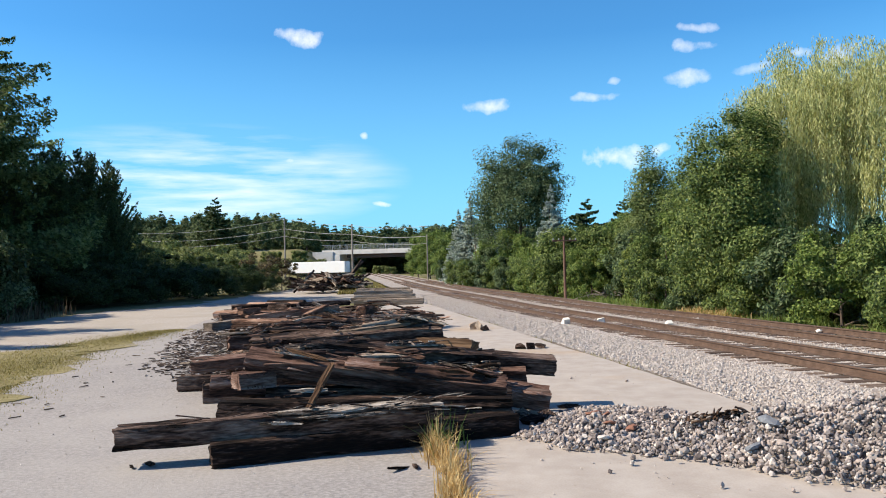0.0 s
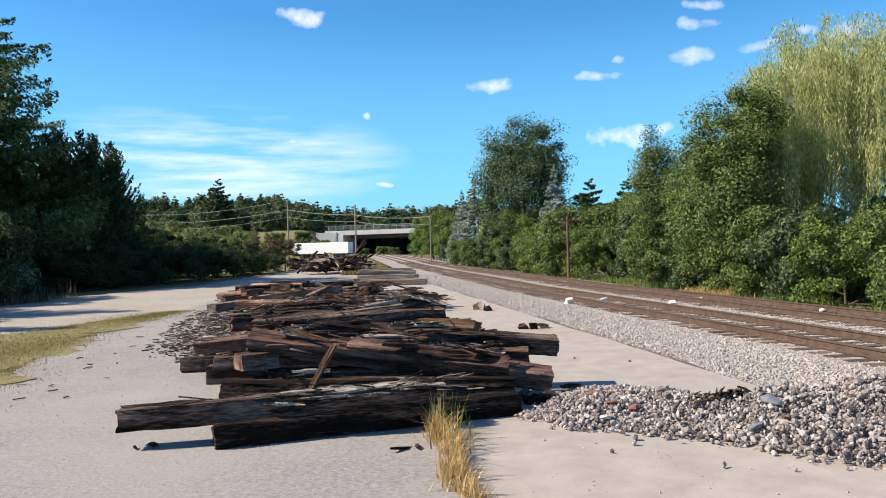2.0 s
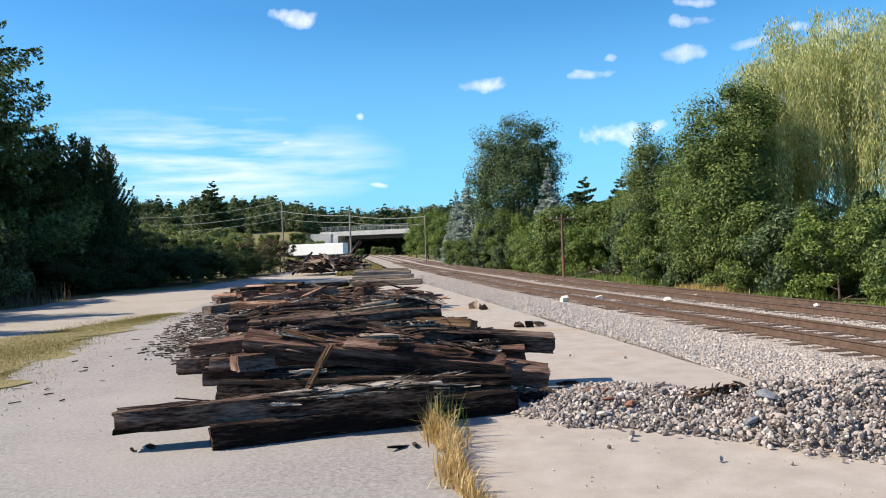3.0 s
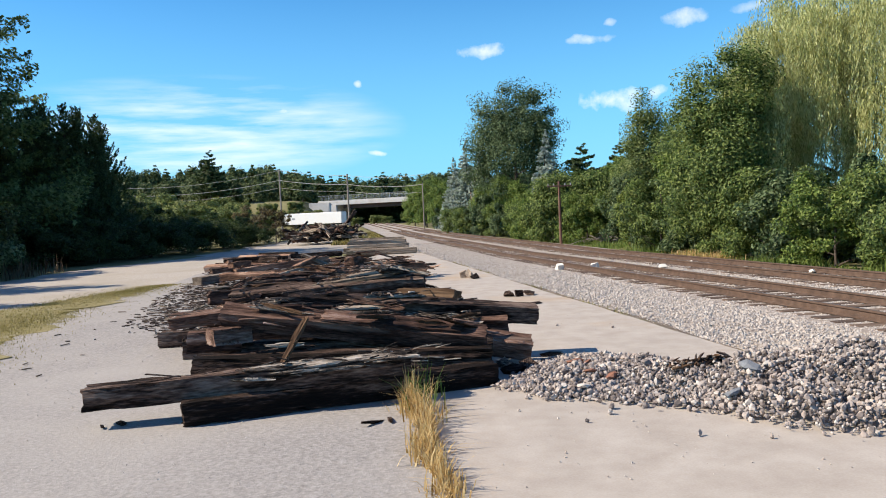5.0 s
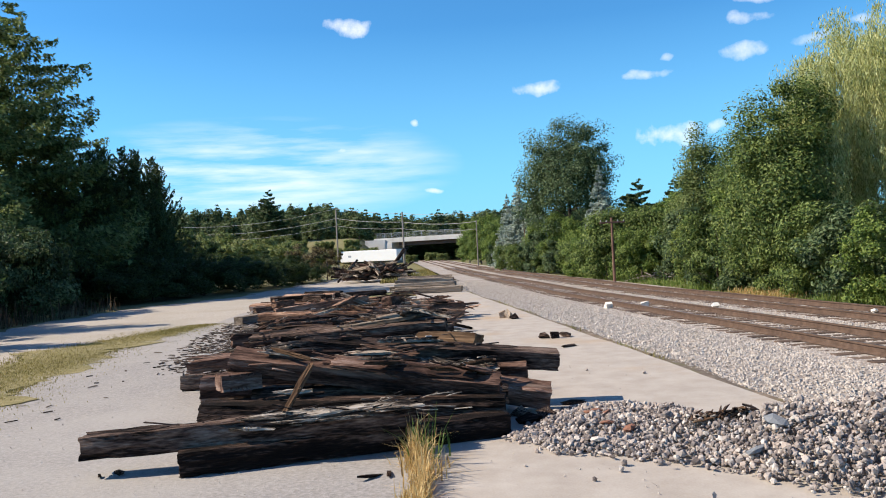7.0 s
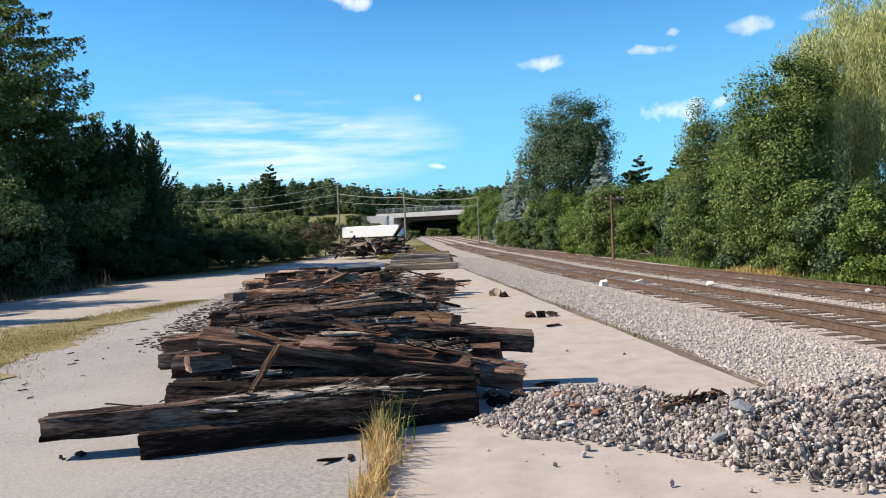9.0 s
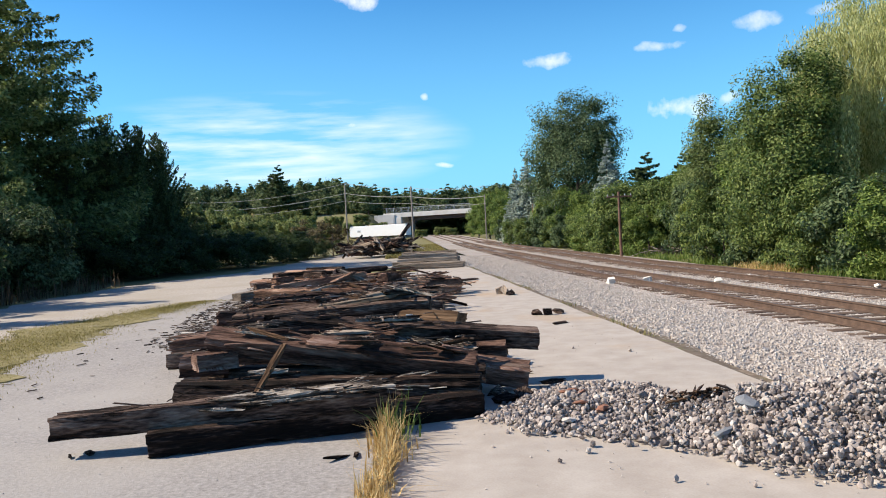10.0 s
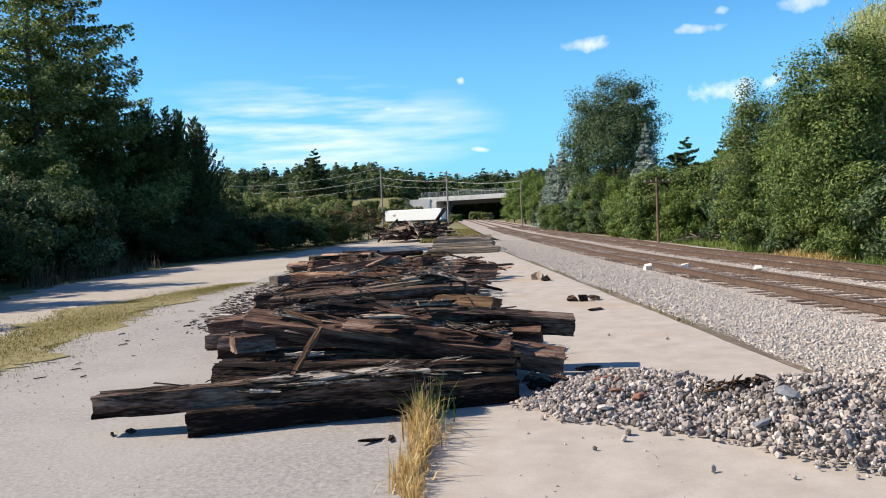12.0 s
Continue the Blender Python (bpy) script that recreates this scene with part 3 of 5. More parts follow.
tie((-2.235, 5.82, 0.103), (0.235, 6.61, 0.108), 0.23, 0.18)
LONG_A, LONG_B = Vector((-2.97, 5.88, 0.235)), Vector((-0.50, 6.24, 0.30))
long_tie = tie(LONG_A, LONG_B, 0.22, 0.175, broken=0.08)
fray(long_tie, 0.05, 1.2, 0.22, 0.175, 16, 3, M_TIE_GREY, "silvery raised splinters")
for k, (u, v, L, up) in enumerate(((0.55, -0.06, 0.34, 0.0), (0.60, 0.0, 0.44, 0.004), (0.66, -0.08, 0.40, -0.002), (0.72, 0.04, 0.50, 0.004), (0.64, -0.105, 0.30, -0.03), (0.78, -0.04, 0.52, 0.004), (0.88, 0.03, 0.56, 0.006), (0.76, -0.112, 0.34, -0.04), (0.90, -0.05, 0.48, 0.004), (0.50, -0.112, 0.16, -0.06), (0.93, -0.10, 0.30, -0.012))):
    c = LONG_A.lerp(LONG_B, u) + Vector((-0.14 * v, 0.99 * v, 0.088 + up))
    d = (LONG_B - LONG_A).normalized() * L / 2 + Vector((0, 0, 0.006 * (k % 3 - 1)))
    tie(c - d, c + d, 0.095, 0.026, "grey", 14 * (k % 3 - 1), 0.9, "shards on the heap", "timber_shard", "silvery weathered slab split off the long tie")
fray(long_tie, -1.2, 1.2, 0.22, 0.175, 10, 4, M_TIE, "dark raised splinters")
back_tie = tie((-2.41, 6.92, 0.25), (0.24, 6.80, 0.215), 0.24, 0.18, broken=0.05)
fray(back_tie, 0.2, 1.3, 0.24, 0.18, 12, 8, M_TIE_GREY, "silvery raised splinters")
tie((-2.20, 7.02, 0.085), (0.25, 6.98, 0.085), 0.24, 0.15)
tie((-2.05, 6.62, 0.075), (-0.1, 6.72, 0.08), 0.2, 0.11)
tie((-2.45, 7.62, 0.10), (0.15, 7.42, 0.10), 0.24, 0.18)
tie((-2.05, 7.34, 0.30), (0.30, 7.26, 0.24), 0.24, 0.17)
tie((-2.72, 7.85, 0.325), (-0.15, 8.25, 0.30), 0.26, 0.19, "red")
tie((-2.60, 8.15, 0.11), (0.02, 8.05, 0.11), 0.24, 0.19)
tie((-2.30, 7.06, 0.48), (-2.0, 7.26, 0.475), 0.21, 0.15, "red", label="red-brown sawn stub of a tie, its end in the sun")
tie((-3.54, 9.62, 0.105), (-1.1, 9.75, 0.105), 0.24, 0.19)
tie((-3.02, 8.72, 0.11), (-0.6, 9.30, 0.11), 0.24, 0.19)
brown_tie = tie((-2.22, 7.30, 0.65), (0.22, 6.97, 0.345), 0.24, 0.18, "red", 24, 0.05)
# thin red-brown slab added to give this tie a lighter, sunlit top
tie((-1.25, 7.11, 0.62), (-0.02, 6.95, 0.465), 0.18, 0.03, "red", 24, 0.3, "shards on the heap", "timber_shard", "red-brown slab added along a tie as its sunlit top")
fray(brown_tie, -1.1, 1.2, 0.24, 0.19, 10, 9, M_TIE_RED)
tie((-1.75, 7.60, 0.56), (0.70, 7.40, 0.16), 0.25, 0.18, "red", 14)
tie((-2.00, 7.95, 0.40), (0.52, 7.68, 0.37), 0.24, 0.18, "red", 12)
tie((-1.67, 7.74, 0.70), (0.83, 7.80, 0.445), 0.24, 0.17, "dark", 10)
fray(tie((-0.85, 7.60, 0.52), (0.16, 7.30, 0.40), 0.24, 0.10, "grey", 12, broken=0.5), -0.5, 0.5, 0.24, 0.10, 22, 5, M_TIE_GREY)
fray(tie((-1.50, 7.45, 0.60), (-0.55, 7.50, 0.57), 0.20, 0.08, "rust", 10, broken=0.4), -0.45, 0.5, 0.2, 0.08, 14, 6, M_TIE_RED)
tie((-1.45, 7.42, 0.645), (-0.75, 7.46, 0.63), 0.10, 0.022, "pale", 8, 0.7, "shards on the heap", "timber_shard", "pale pinkish slab of split timber")
tie((-1.1, 7.62, 0.66), (-0.25, 7.60, 0.655), 0.09, 0.03, "dark", 8, 0.8, "shards on the heap", "timber_shard", "black splintered slab on the ties")
# the second rank, stacked higher
for a, b, tone in (((-2.55, 8.55, 0.29), (0.0, 8.50, 0.29), "dark"), ((-2.75, 8.95, 0.29), (-0.2, 9.05, 0.29), "dark"), ((-2.35, 8.45, 0.47), (0.1, 8.35, 0.45), "dark"), ((-2.5, 9.05, 0.47), (-0.1, 8.85, 0.53), "dark"),
                   ((-2.9, 9.45, 0.28), (-0.35, 9.55, 0.28), "dark"), ((-3.1, 10.0, 0.11), (-0.5, 10.2, 0.11), "red"), ((-2.7, 9.75, 0.45), (-0.3, 9.5, 0.46), "dark")):
    tie(a, b, 0.24, 0.18, tone, 0, 0.04)
worn = tie((-3.10, 8.62, 0.44), (-0.75, 9.15, 0.58), 0.23, 0.14, "red", 10, 0.35)
fray(worn, -1.1, 0.9, 0.23, 0.14, 14, 10, M_TIE_GREY)
pale_tie = tie((0.08, 8.66, 0.545), (-2.1, 9.75, 0.60), 0.24, 0.18, "tan", 12, 0.1)
fray(pale_tie, -1.0, 1.0, 0.24, 0.18, 10, 11, M_TIE_GREY)
tie((-2.55, 9.20, 0.60), (-0.27, 8.97, 0.72), 0.25, 0.18, "dark", 16)
tie((-2.95, 9.75, 0.58), (-0.6, 10.3, 0.52), 0.24, 0.17, "red", 0, 0.2)
tie((-1.75, 9.1, 0.70), (-0.65, 9.0, 0.82), 0.07, 0.04, "pale", 10, 0.6, "shards on the heap", "timber_shard", "pale narrow strip of split timber")
# the farther ranks
tie((-0.22, 11.2, 0.42), (-2.7, 10.9, 0.36), 0.24, 0.19)
tie((-3.05, 11.9, 0.30), (-0.55, 12.3, 0.33), 0.24, 0.18)
tie((-4.05, 15.3, 0.11), (-3.55, 16.9, 0.11), 0.24, 0.19)
tie((-3.55, 15.1, 0.12), (-2.9, 17.2, 0.12), 0.24, 0.20, "tan")
tie((-3.70, 18.0, 0.16), (-1.2, 17.6, 0.20), 0.24, 0.20)
tie((-0.03, 17.75, 0.29), (-2.5, 17.0, 0.30), 0.24, 0.2, "rust", 0, 0.3)
tie((0.02, 17.2, 0.20), (-1.6, 16.9, 0.22), 0.2, 0.12, "rust", 0, 0.6)
tie((-4.35, 16.7, 0.34), (-1.9, 15.6, 0.36), 0.24, 0.17, "rust", 5, 0.3)
tie((-3.0, 14.9, 0.34), (-0.75, 14.05, 0.36), 0.24, 0.15, "rust", 5, 0.35)
tie((-0.95, 14.0, 0.24), (-3.4, 13.3, 0.30), 0.24, 0.18)
tie((-2.35, 19.2, 0.46), (-4.4, 18.2, 0.30), 0.24, 0.2, "rust", 0, 0.2)
tie((-1.66, 16.75, 0.52), (-1.45, 17.9, 0.50), 0.22, 0.2, "rust", label="rusty brown stub of a tie lying across the heap")
tie((-5.45, 18.8, 0.11), (-5.0, 20.2, 0.11), 0.24, 0.18, "pale")
# the lower and farther courses of the heap
heap = random.Random(11)
for k in range(62):
    y = 9.9 + 10.8 * ((k + heap.random()) / 62) ** 0.95
    left, right = np.interp(y, [7, 10, 14, 18, 24], [-2.2, -3.0, -3.3, -4.2, -4.8]), np.interp(y, [7, 10, 14, 18, 24], [0.2, 0.1, -0.3, 0.1, -1.6])
    a = heap.gauss(6, 15 if y < 12 else 22)
    half = heap.uniform(1.15, 1.3)
    cx = heap.uniform(left + half, max(left + half + 0.05, right - half))
    level = heap.choice([0, 0, 1, 1, 2] if y < 13 else [0, 0, 1])
    cz = 0.108 + 0.155 * level
    dx, dy, dz = half * math.cos(radians(a)), half * math.sin(radians(a)), heap.uniform(-0.05, 0.09) * level
    ob = tie((cx - dx, y - dy, cz - dz), (cx + dx, y + dy, cz + dz), 0.23, heap.uniform(0.15, 0.19), heap.choice(["dark", "dark", "dark", "red", "tan"] if y < 12 else ["red", "rust", "rust", "rust", "pale", "pale"]), heap.uniform(-3, 3) + (heap.random() < 0.1) * 40, heap.choice([0, 0.1, 0.3, 0.5]))
    if k % 2 == 0:
        fray(ob, -1.1, 1.1, 0.23, 0.17, 9, 100 + k, heap.choice([M_TIE_GREY, M_TIE_RED, M_TIE]))
for k in range(26):
    y = 22 + 6.5 * k / 26
    a, half = heap.gauss(6, 28), heap.uniform(0.3, 0.95)
    cx = heap.uniform(-6.2, -3.2)
    dx, dy = half * math.cos(radians(a)), half * math.sin(radians(a))
    cz = 0.11 + heap.choice([0, 0, 0.16])
    tie((cx - dx, y - dy, cz), (cx + dx, y + dy, cz), 0.23, 0.17, heap.choice(["dark", "dark", "rust", "rust"]), heap.uniform(-20, 20), 0.2)
# slabs, halves and shards thrown across the heap
for k in range(74):
    y = 8.9 + 13.0 * (k + heap.random()) / 74
    left, right = np.interp(y, [7, 10, 14, 18, 24], [-2.4, -3.3, -3.9, -4.6, -5.0]), np.interp(y, [7, 10, 14, 18, 24], [0.2, 0.1, -0.3, 0.1, 0.1])
    cx, a, half = heap.uniform(left, right), heap.gauss(4, 32), heap.uniform(0.18, 0.75)
    d = Vector((math.cos(radians(a)), math.sin(radians(a)), 0)) * half
    c = Vector((cx, y, 0))
    za, zb = (max(heap_top(c.x + d.x * u, y + d.y * u) for u in v) for v in ((-1, -0.7, -0.4), (1, 0.7, 0.4)))
    w, h = heap.uniform(0.05, 0.2), heap.uniform(0.02, 0.07)
    tie((cx - d.x, y - d.y, za + h * 0.45), (cx + d.x, y + d.y, zb + h * 0.45), w, h, heap.choice(["dark", "dark", "red", "red", "red", "tan", "grey"] if y < 12 else ["dark", "rust", "rust", "rust", "pale"]), heap.uniform(-14, 14), heap.uniform(0.4, 1.0), "shards on the heap", "timber_shard", "long shard split off a weathered tie")
# the sorted stack on the platform's end
for lx, y, z, tone in ((0.0, 28.6, 0.12, "pale"), (0.05, 29.3, 0.12, "pale"), (-0.25, 30.6, 0.12, "pale"), (-0.3, 33.4, 0.12, "pale"), (-0.35, 34.4, 0.22, "pale"), (-0.3, 35.6, 0.24, "pale"), (-0.4, 36.8, 0.26, "pale"), (-0.4, 38.0, 0.26, "pale"), (-0.2, 34.6, 0.08, "pale"), (-0.3, 36.4, 0.08, "pale"), (-0.3, 38.0, 0.08, "pale")):
    tie((lx - 2.55, y + 0.15, z), (lx, y, z), 0.30, 0.19, tone, group="sorted row of ties", label="grey weathered tie laid in a neat row")
# the far tangle
for k in range(150):
    cx, y = heap.uniform(-6.3, -3.1), heap.uniform(41.5, 45.0)
    a, tilt, half = heap.uniform(-75, 75), heap.gauss(0, 17), heap.uniform(0.25, 0.95)
    rise = abs(half * math.sin(radians(tilt)))
    top = 0.86 * max(0.12, 1 - ((cx + 4.7) / 2.3) ** 2)
    cz = 0.10 + rise + heap.uniform(0, 1) * max(0, top - rise)
    d = Vector((math.cos(radians(a)) * math.cos(radians(tilt)), math.sin(radians(a)) * math.cos(radians(tilt)), math.sin(radians(tilt)))) * half
    c = Vector((cx, y, cz))
    tie(c - d, c + d, heap.uniform(0.06, 0.19), heap.uniform(0.05, 0.14), heap.choice(["dark", "dark", "dark", "grey", "grey", "pale", "red"]), heap.uniform(0, 90), 0.4, group="far tangle of ties", name="broken_tie", label="broken length of old tie in a tangled heap")
tie((-4.1, 43.2, 0.3), (-2.95, 43.0, 1.75), 0.22, 0.18, "dark", 20, group="far tangle of ties", label="black tie leaning up out of a heap")


# ---- stones ----
CHIP_V = np.array([(-1, -1, -1), (1, -1, -1), (1, 1, -1), (-1, 1, -1), (-1, -1, 1), (1, -1, 1), (1, 1, 1), (-1, 1, 1)], dtype=float) * 0.68
CHIP_F = np.array([(0, 3, 2, 1), (4, 5, 6, 7), (0, 1, 5, 4), (1, 2, 6, 5), (2, 3, 7, 6), (3, 0, 4, 7)])


GOLD = (1 + 5 ** 0.5) / 2
COBBLE_V = np.array([(-1, GOLD, 0), (1, GOLD, 0), (-1, -GOLD, 0), (1, -GOLD, 0), (0, -1, GOLD), (0, 1, GOLD), (0, -1, -GOLD), (0, 1, -GOLD), (GOLD, 0, -1), (GOLD, 0, 1), (-GOLD, 0, -1), (-GOLD, 0, 1)]) / 1.9
COBBLE_F = np.array([(0, 11, 5), (0, 5, 1), (0, 1, 7), (0, 7, 10), (0, 10, 11), (1, 5, 9), (5, 11, 4), (11, 10, 2), (10, 7, 6), (7, 1, 8), (3, 9, 4), (3, 4, 2), (3, 2, 6), (3, 6, 8), (3, 8, 9), (4, 9, 5), (2, 4, 11), (6, 2, 10), (8, 6, 7), (9, 8, 1)])


def stone_cloud(name, centres, sizes, mat, seed, rough=0.36, rounded=False):
    """Many broken stones in one mesh: six-sided chips, or rounder many-sided ones."""
    rng = np.random.default_rng(seed)
    n = len(centres)
    base, facets = (COBBLE_V, COBBLE_F) if rounded else (CHIP_V, CHIP_F)
    k = len(base)
    jit = base[None] * (1 + rng.uniform(-rough, rough * 0.78, (n, k, 3)))
    jit = jit * rng.uniform(0.6, 1.25, (n, 1, 3))
    qs = rng.normal(size=(n, 4))
    qs /= np.linalg.norm(qs, axis=1, keepdims=True)
    w, x, y, z = qs.T
    R = np.stack([1 - 2 * (y * y + z * z), 2 * (x * y - z * w), 2 * (x * z + y * w), 2 * (x * y + z * w), 1 - 2 * (x * x + z * z), 2 * (y * z - x * w),
                  2 * (x * z - y * w), 2 * (y * z + x * w), 1 - 2 * (x * x + y * y)], -1).reshape(n, 3, 3)
    v = np.einsum("nij,nkj->nki", R, jit) * sizes[:, None, None] + centres[:, None, :]
    f = facets[None] + (np.arange(n) * k)[:, None, None]
    return fast_mesh(name, v.reshape(-1, 3), f.reshape(-1, facets.shape[1]), mat, rounded)


rng = np.random.default_rng(21)


def ballast_points(n, y0, y1, o0, o1, power=1.6):
    y = y0 + (y1 - y0) * rng.random(n) ** power
    lo = np.maximum(o0, EDGE0 + EDGE1 * y + 0.42 - 8.2 - SLOPE * y)
    off = lo + (o1 - lo) * rng.random(n)
    x = 8.2 + SLOPE * y + off
    return x, y, off


x, y, off = ballast_points(92000, 6.5, 60, -9, 5.6)
keep = (np.abs(off) > 0.09) & (np.abs(off - 1.45) > 0.09) & (np.abs(off - 3.5) > 0.09) & (np.abs(off - 4.95) > 0.09)
on_bed = np.where((off > -0.62) & (off < 2.1) | (off > 2.9), -0.012, 0.0)
x, y, off, on_bed = x[keep], y[keep], off[keep], on_bed[keep]
size = rng.uniform(0.010, 0.022, len(x)) * (1 + 0.012 * y)
tagged(new("ballast", stone_cloud("ballast", np.stack([x, y, bed_z(x, y) + 0.008 + on_bed], -1), size, M_BALLAST, 5)), "pale crushed stone ballast beside the rails", "ballast", kind="stuff")


FRONT_X, FRONT_Y = [0.2, 0.4, 0.58, 0.97, 1.28, 1.63, 1.89, 2.2, 3.0, 4.2], [6.44, 6.22, 5.92, 5.73, 5.57, 5.32, 4.90, 4.62, 4.42, 4.25]
BACK_X, BACK_Y = [0.2, 0.46, 0.69, 0.96, 1.48, 1.70, 1.86, 2.1, 2.54, 3.32, 4.2], [6.52, 6.68, 7.18, 7.40, 7.42, 7.18, 6.62, 6.5, 6.66, 6.95, 7.0]


def pile_height(x, y):
    """The spilt stones: a thin fan by the ties and a fuller heap towards the track."""
    front, back = np.interp(x, FRONT_X, FRONT_Y), np.interp(x, BACK_X, BACK_Y)
    top = np.interp(x, [0.2, 0.6, 1.1, 1.6, 1.9, 2.3, 3.0, 4.2], [0.02, 0.08, 0.11, 0.13, 0.20, 0.27, 0.30, 0.24])
    u = np.clip((y - front) / (back - front), -0.2, 1.2)
    lump = 1 + 0.25 * np.sin(x * 6.1 + y * 2.3) * np.sin(y * 5.3 - x * 1.7)
    return np.where((u > 0) & (u < 1), top * lump * np.power(np.clip(4 * u * (1 - u), 0, 1), 0.75), -0.05)


rubble = thing("stone_heap", "low heap of mixed grey and brown broken stones", "stone heap")
px, py = rng.uniform(0.2, 4.3, 27000), rng.uniform(4.2, 7.6, 27000)
ragged = 0.07 * rng.normal(size=27000)
hz = pile_height(px, py + ragged)
ok = hz > 0.0
px, py, hz = px[ok], py[ok], hz[ok]
near = np.argsort(py + 0.35 * np.abs(px - 1.8))
singles = [int(i) for i in near[::24]][:285]
others = np.setdiff1d(np.arange(len(px)), singles)
sz = 0.011 + 0.020 * rng.random(len(px)) ** 2.2
mass = stone_cloud("rubble", np.stack([px, py, 0.018 + hz * rng.uniform(0.5, 1.0, len(px)) + sz * 0.25], -1)[others], sz[others], M_ROCK, 9, 0.42, True)
tagged(part("rubble", mass, rubble), kind="stuff")
STONES = [stone_cloud("stone", np.zeros((1, 3)), np.ones(1), M_ROCK1, 30 + k, 0.38, True) for k in range(8)]
prng = random.Random(5)
for i in singles:
    s = float(sz[i]) * 1.1
    part("stone", STONES[i % 8], rubble, m=Matrix.LocRotScale((px[i], py[i], 0.016 + hz[i] + s * 0.35), Euler((prng.random() * 6, prng.random() * 6, prng.random() * 6)), (s, s * 0.9, s * 0.75)))
for bx, by, s, mat, label in ((1.80, 5.28, 0.10, M_BLUESTONE, "blue-grey slab of stone"), (2.05, 5.55, 0.09, M_BLUESTONE, "blue-grey slab of stone"), (0.88, 5.98, 0.09, M_ROCK1, "pale block of stone"),
                              (1.02, 6.78, 0.07, M_BRICK, "broken red brick"), (0.93, 6.70, 0.05, M_BRICK, "broken red brick"), (1.08, 6.66, 0.05, M_BRICK, "broken red brick"), (1.16, 6.15, 0.09, M_BRICK, "broken brown brick"), (1.02, 6.3, 0.07, M_BRICK, "broken brown brick"), (1.95, 5.15, 0.05, M_ROCK1, "pale block of stone"), (1.5, 6.3, 0.08, M_ROCK1, "pale block of stone")):
    part("stone", stone_cloud("stone", np.zeros((1, 3)), np.ones(1), mat, int(bx * 100), 0.22, True), rubble, label,
         Matrix.LocRotScale((bx, by, 0.02 + float(pile_height(bx, by)) + s * 0.25), Euler((0.3, 0.15, bx * 9)), (s, s * 0.75, s * 0.36)))
LOOSE = ((0.98, 5.52, 0.035), (0.93, 5.38, 0.03), (1.35, 4.75, 0.026), (1.5, 5.35, 0.03), (0.72, 5.2, 0.02), (0.42, 5.95, 0.03), (1.75, 4.6, 0.018), (0.3, 5.6, 0.014), (2.0, 9.2, 0.03), (1.4, 9.6, 0.022), (0.32, 6.42, 0.045))
for lx, ly, s in LOOSE:
    thing("stone", "small loose stone lying on the concrete", "stone", "loose stones", Matrix.LocRotScale((lx, ly, 0.02 + s * 0.4), Euler((lx, ly, lx * 5)), (s, s * 0.8, s * 0.65)), STONES[int(lx * 10) % 8])
for k, (mx, my) in enumerate(((5.25, 28.2), (6.45, 27.8), (8.25, 25.8), (9.6, 26.7), (11.2, 21.6))):
    z = float(rail_z(my))
    s = 0.14 if k < 4 else 0.08
    thing("white_rock", "white painted rock lying by the rails", "rock", "white rocks along the track", Matrix.LocRotScale((mx, my, z - 0.19 + s * 0.8), Euler((0.2 * k, 0.1, k)), (s * 1.2, s, s)), stone_cloud("white_rock", np.zeros((1, 3)), np.ones(1), M_WHITE, 60 + k))

# shards that lie about on the heap
shard = random.Random(23)
for k in range(260):
    sx, sy = shard.uniform(-3.2, 0.6), 6.9 + 15 * shard.random() ** 1.3
    sx = max(sx, float(np.interp(sy, [7, 9, 12, 15, 22], [-1.6, -2.4, -3.0, -3.6, -4.8])))
    if sy > 11.5:
        sx = min(sx, -0.5)
    L, a = shard.uniform(0.12, 0.55), radians(shard.gauss(5, 30))
    e0, e1 = (sx - L / 2 * math.cos(a), sy - L / 2 * math.sin(a)), (sx + L / 2 * math.cos(a), sy + L / 2 * math.sin(a))
    hh = shard.uniform(0.015, 0.04)
    if abs(heap_top(*e0) - heap_top(*e1)) > 0.09:
        continue
    tie((*e0, heap_top(*e0) + hh / 2), (*e1, heap_top(*e1) + hh / 2), shard.uniform(0.02, 0.09), hh, shard.choice(["grey", "red", "red", "dark", "tan"]), shard.uniform(-20, 20), 0.8, "shards on the heap", "timber_shard", "splintered shard of old timber on the heap")
tie((-1.53, 6.30, 0.36), (-1.36, 6.50, 0.66), 0.055, 0.03, "tan", 10, 0.3, "shards on the heap", "timber_shard", "brown shard of timber leaning on the ties")
for bx, by, L, a, tone in ((1.52, 11.9, 0.2, 35, "dark"), (-4.55, 17.6, 0.25, 80, "tan")):
    c, d = Vector((bx, by, 0.018)), Vector((math.cos(radians(a)), math.sin(radians(a)), 0)) * L / 2
    hh = 0.12 if by > 12 else 0.03
    c.z += hh / 2 + (0.10 if 2 < bx < 2.6 else 0)
    tie(c - d, c + d, 0.15 if by > 12 else 0.06, hh, tone, 0, 0.3, "scraps on the pavement", "timber_scrap", "broken scrap of old timber on the pavement")

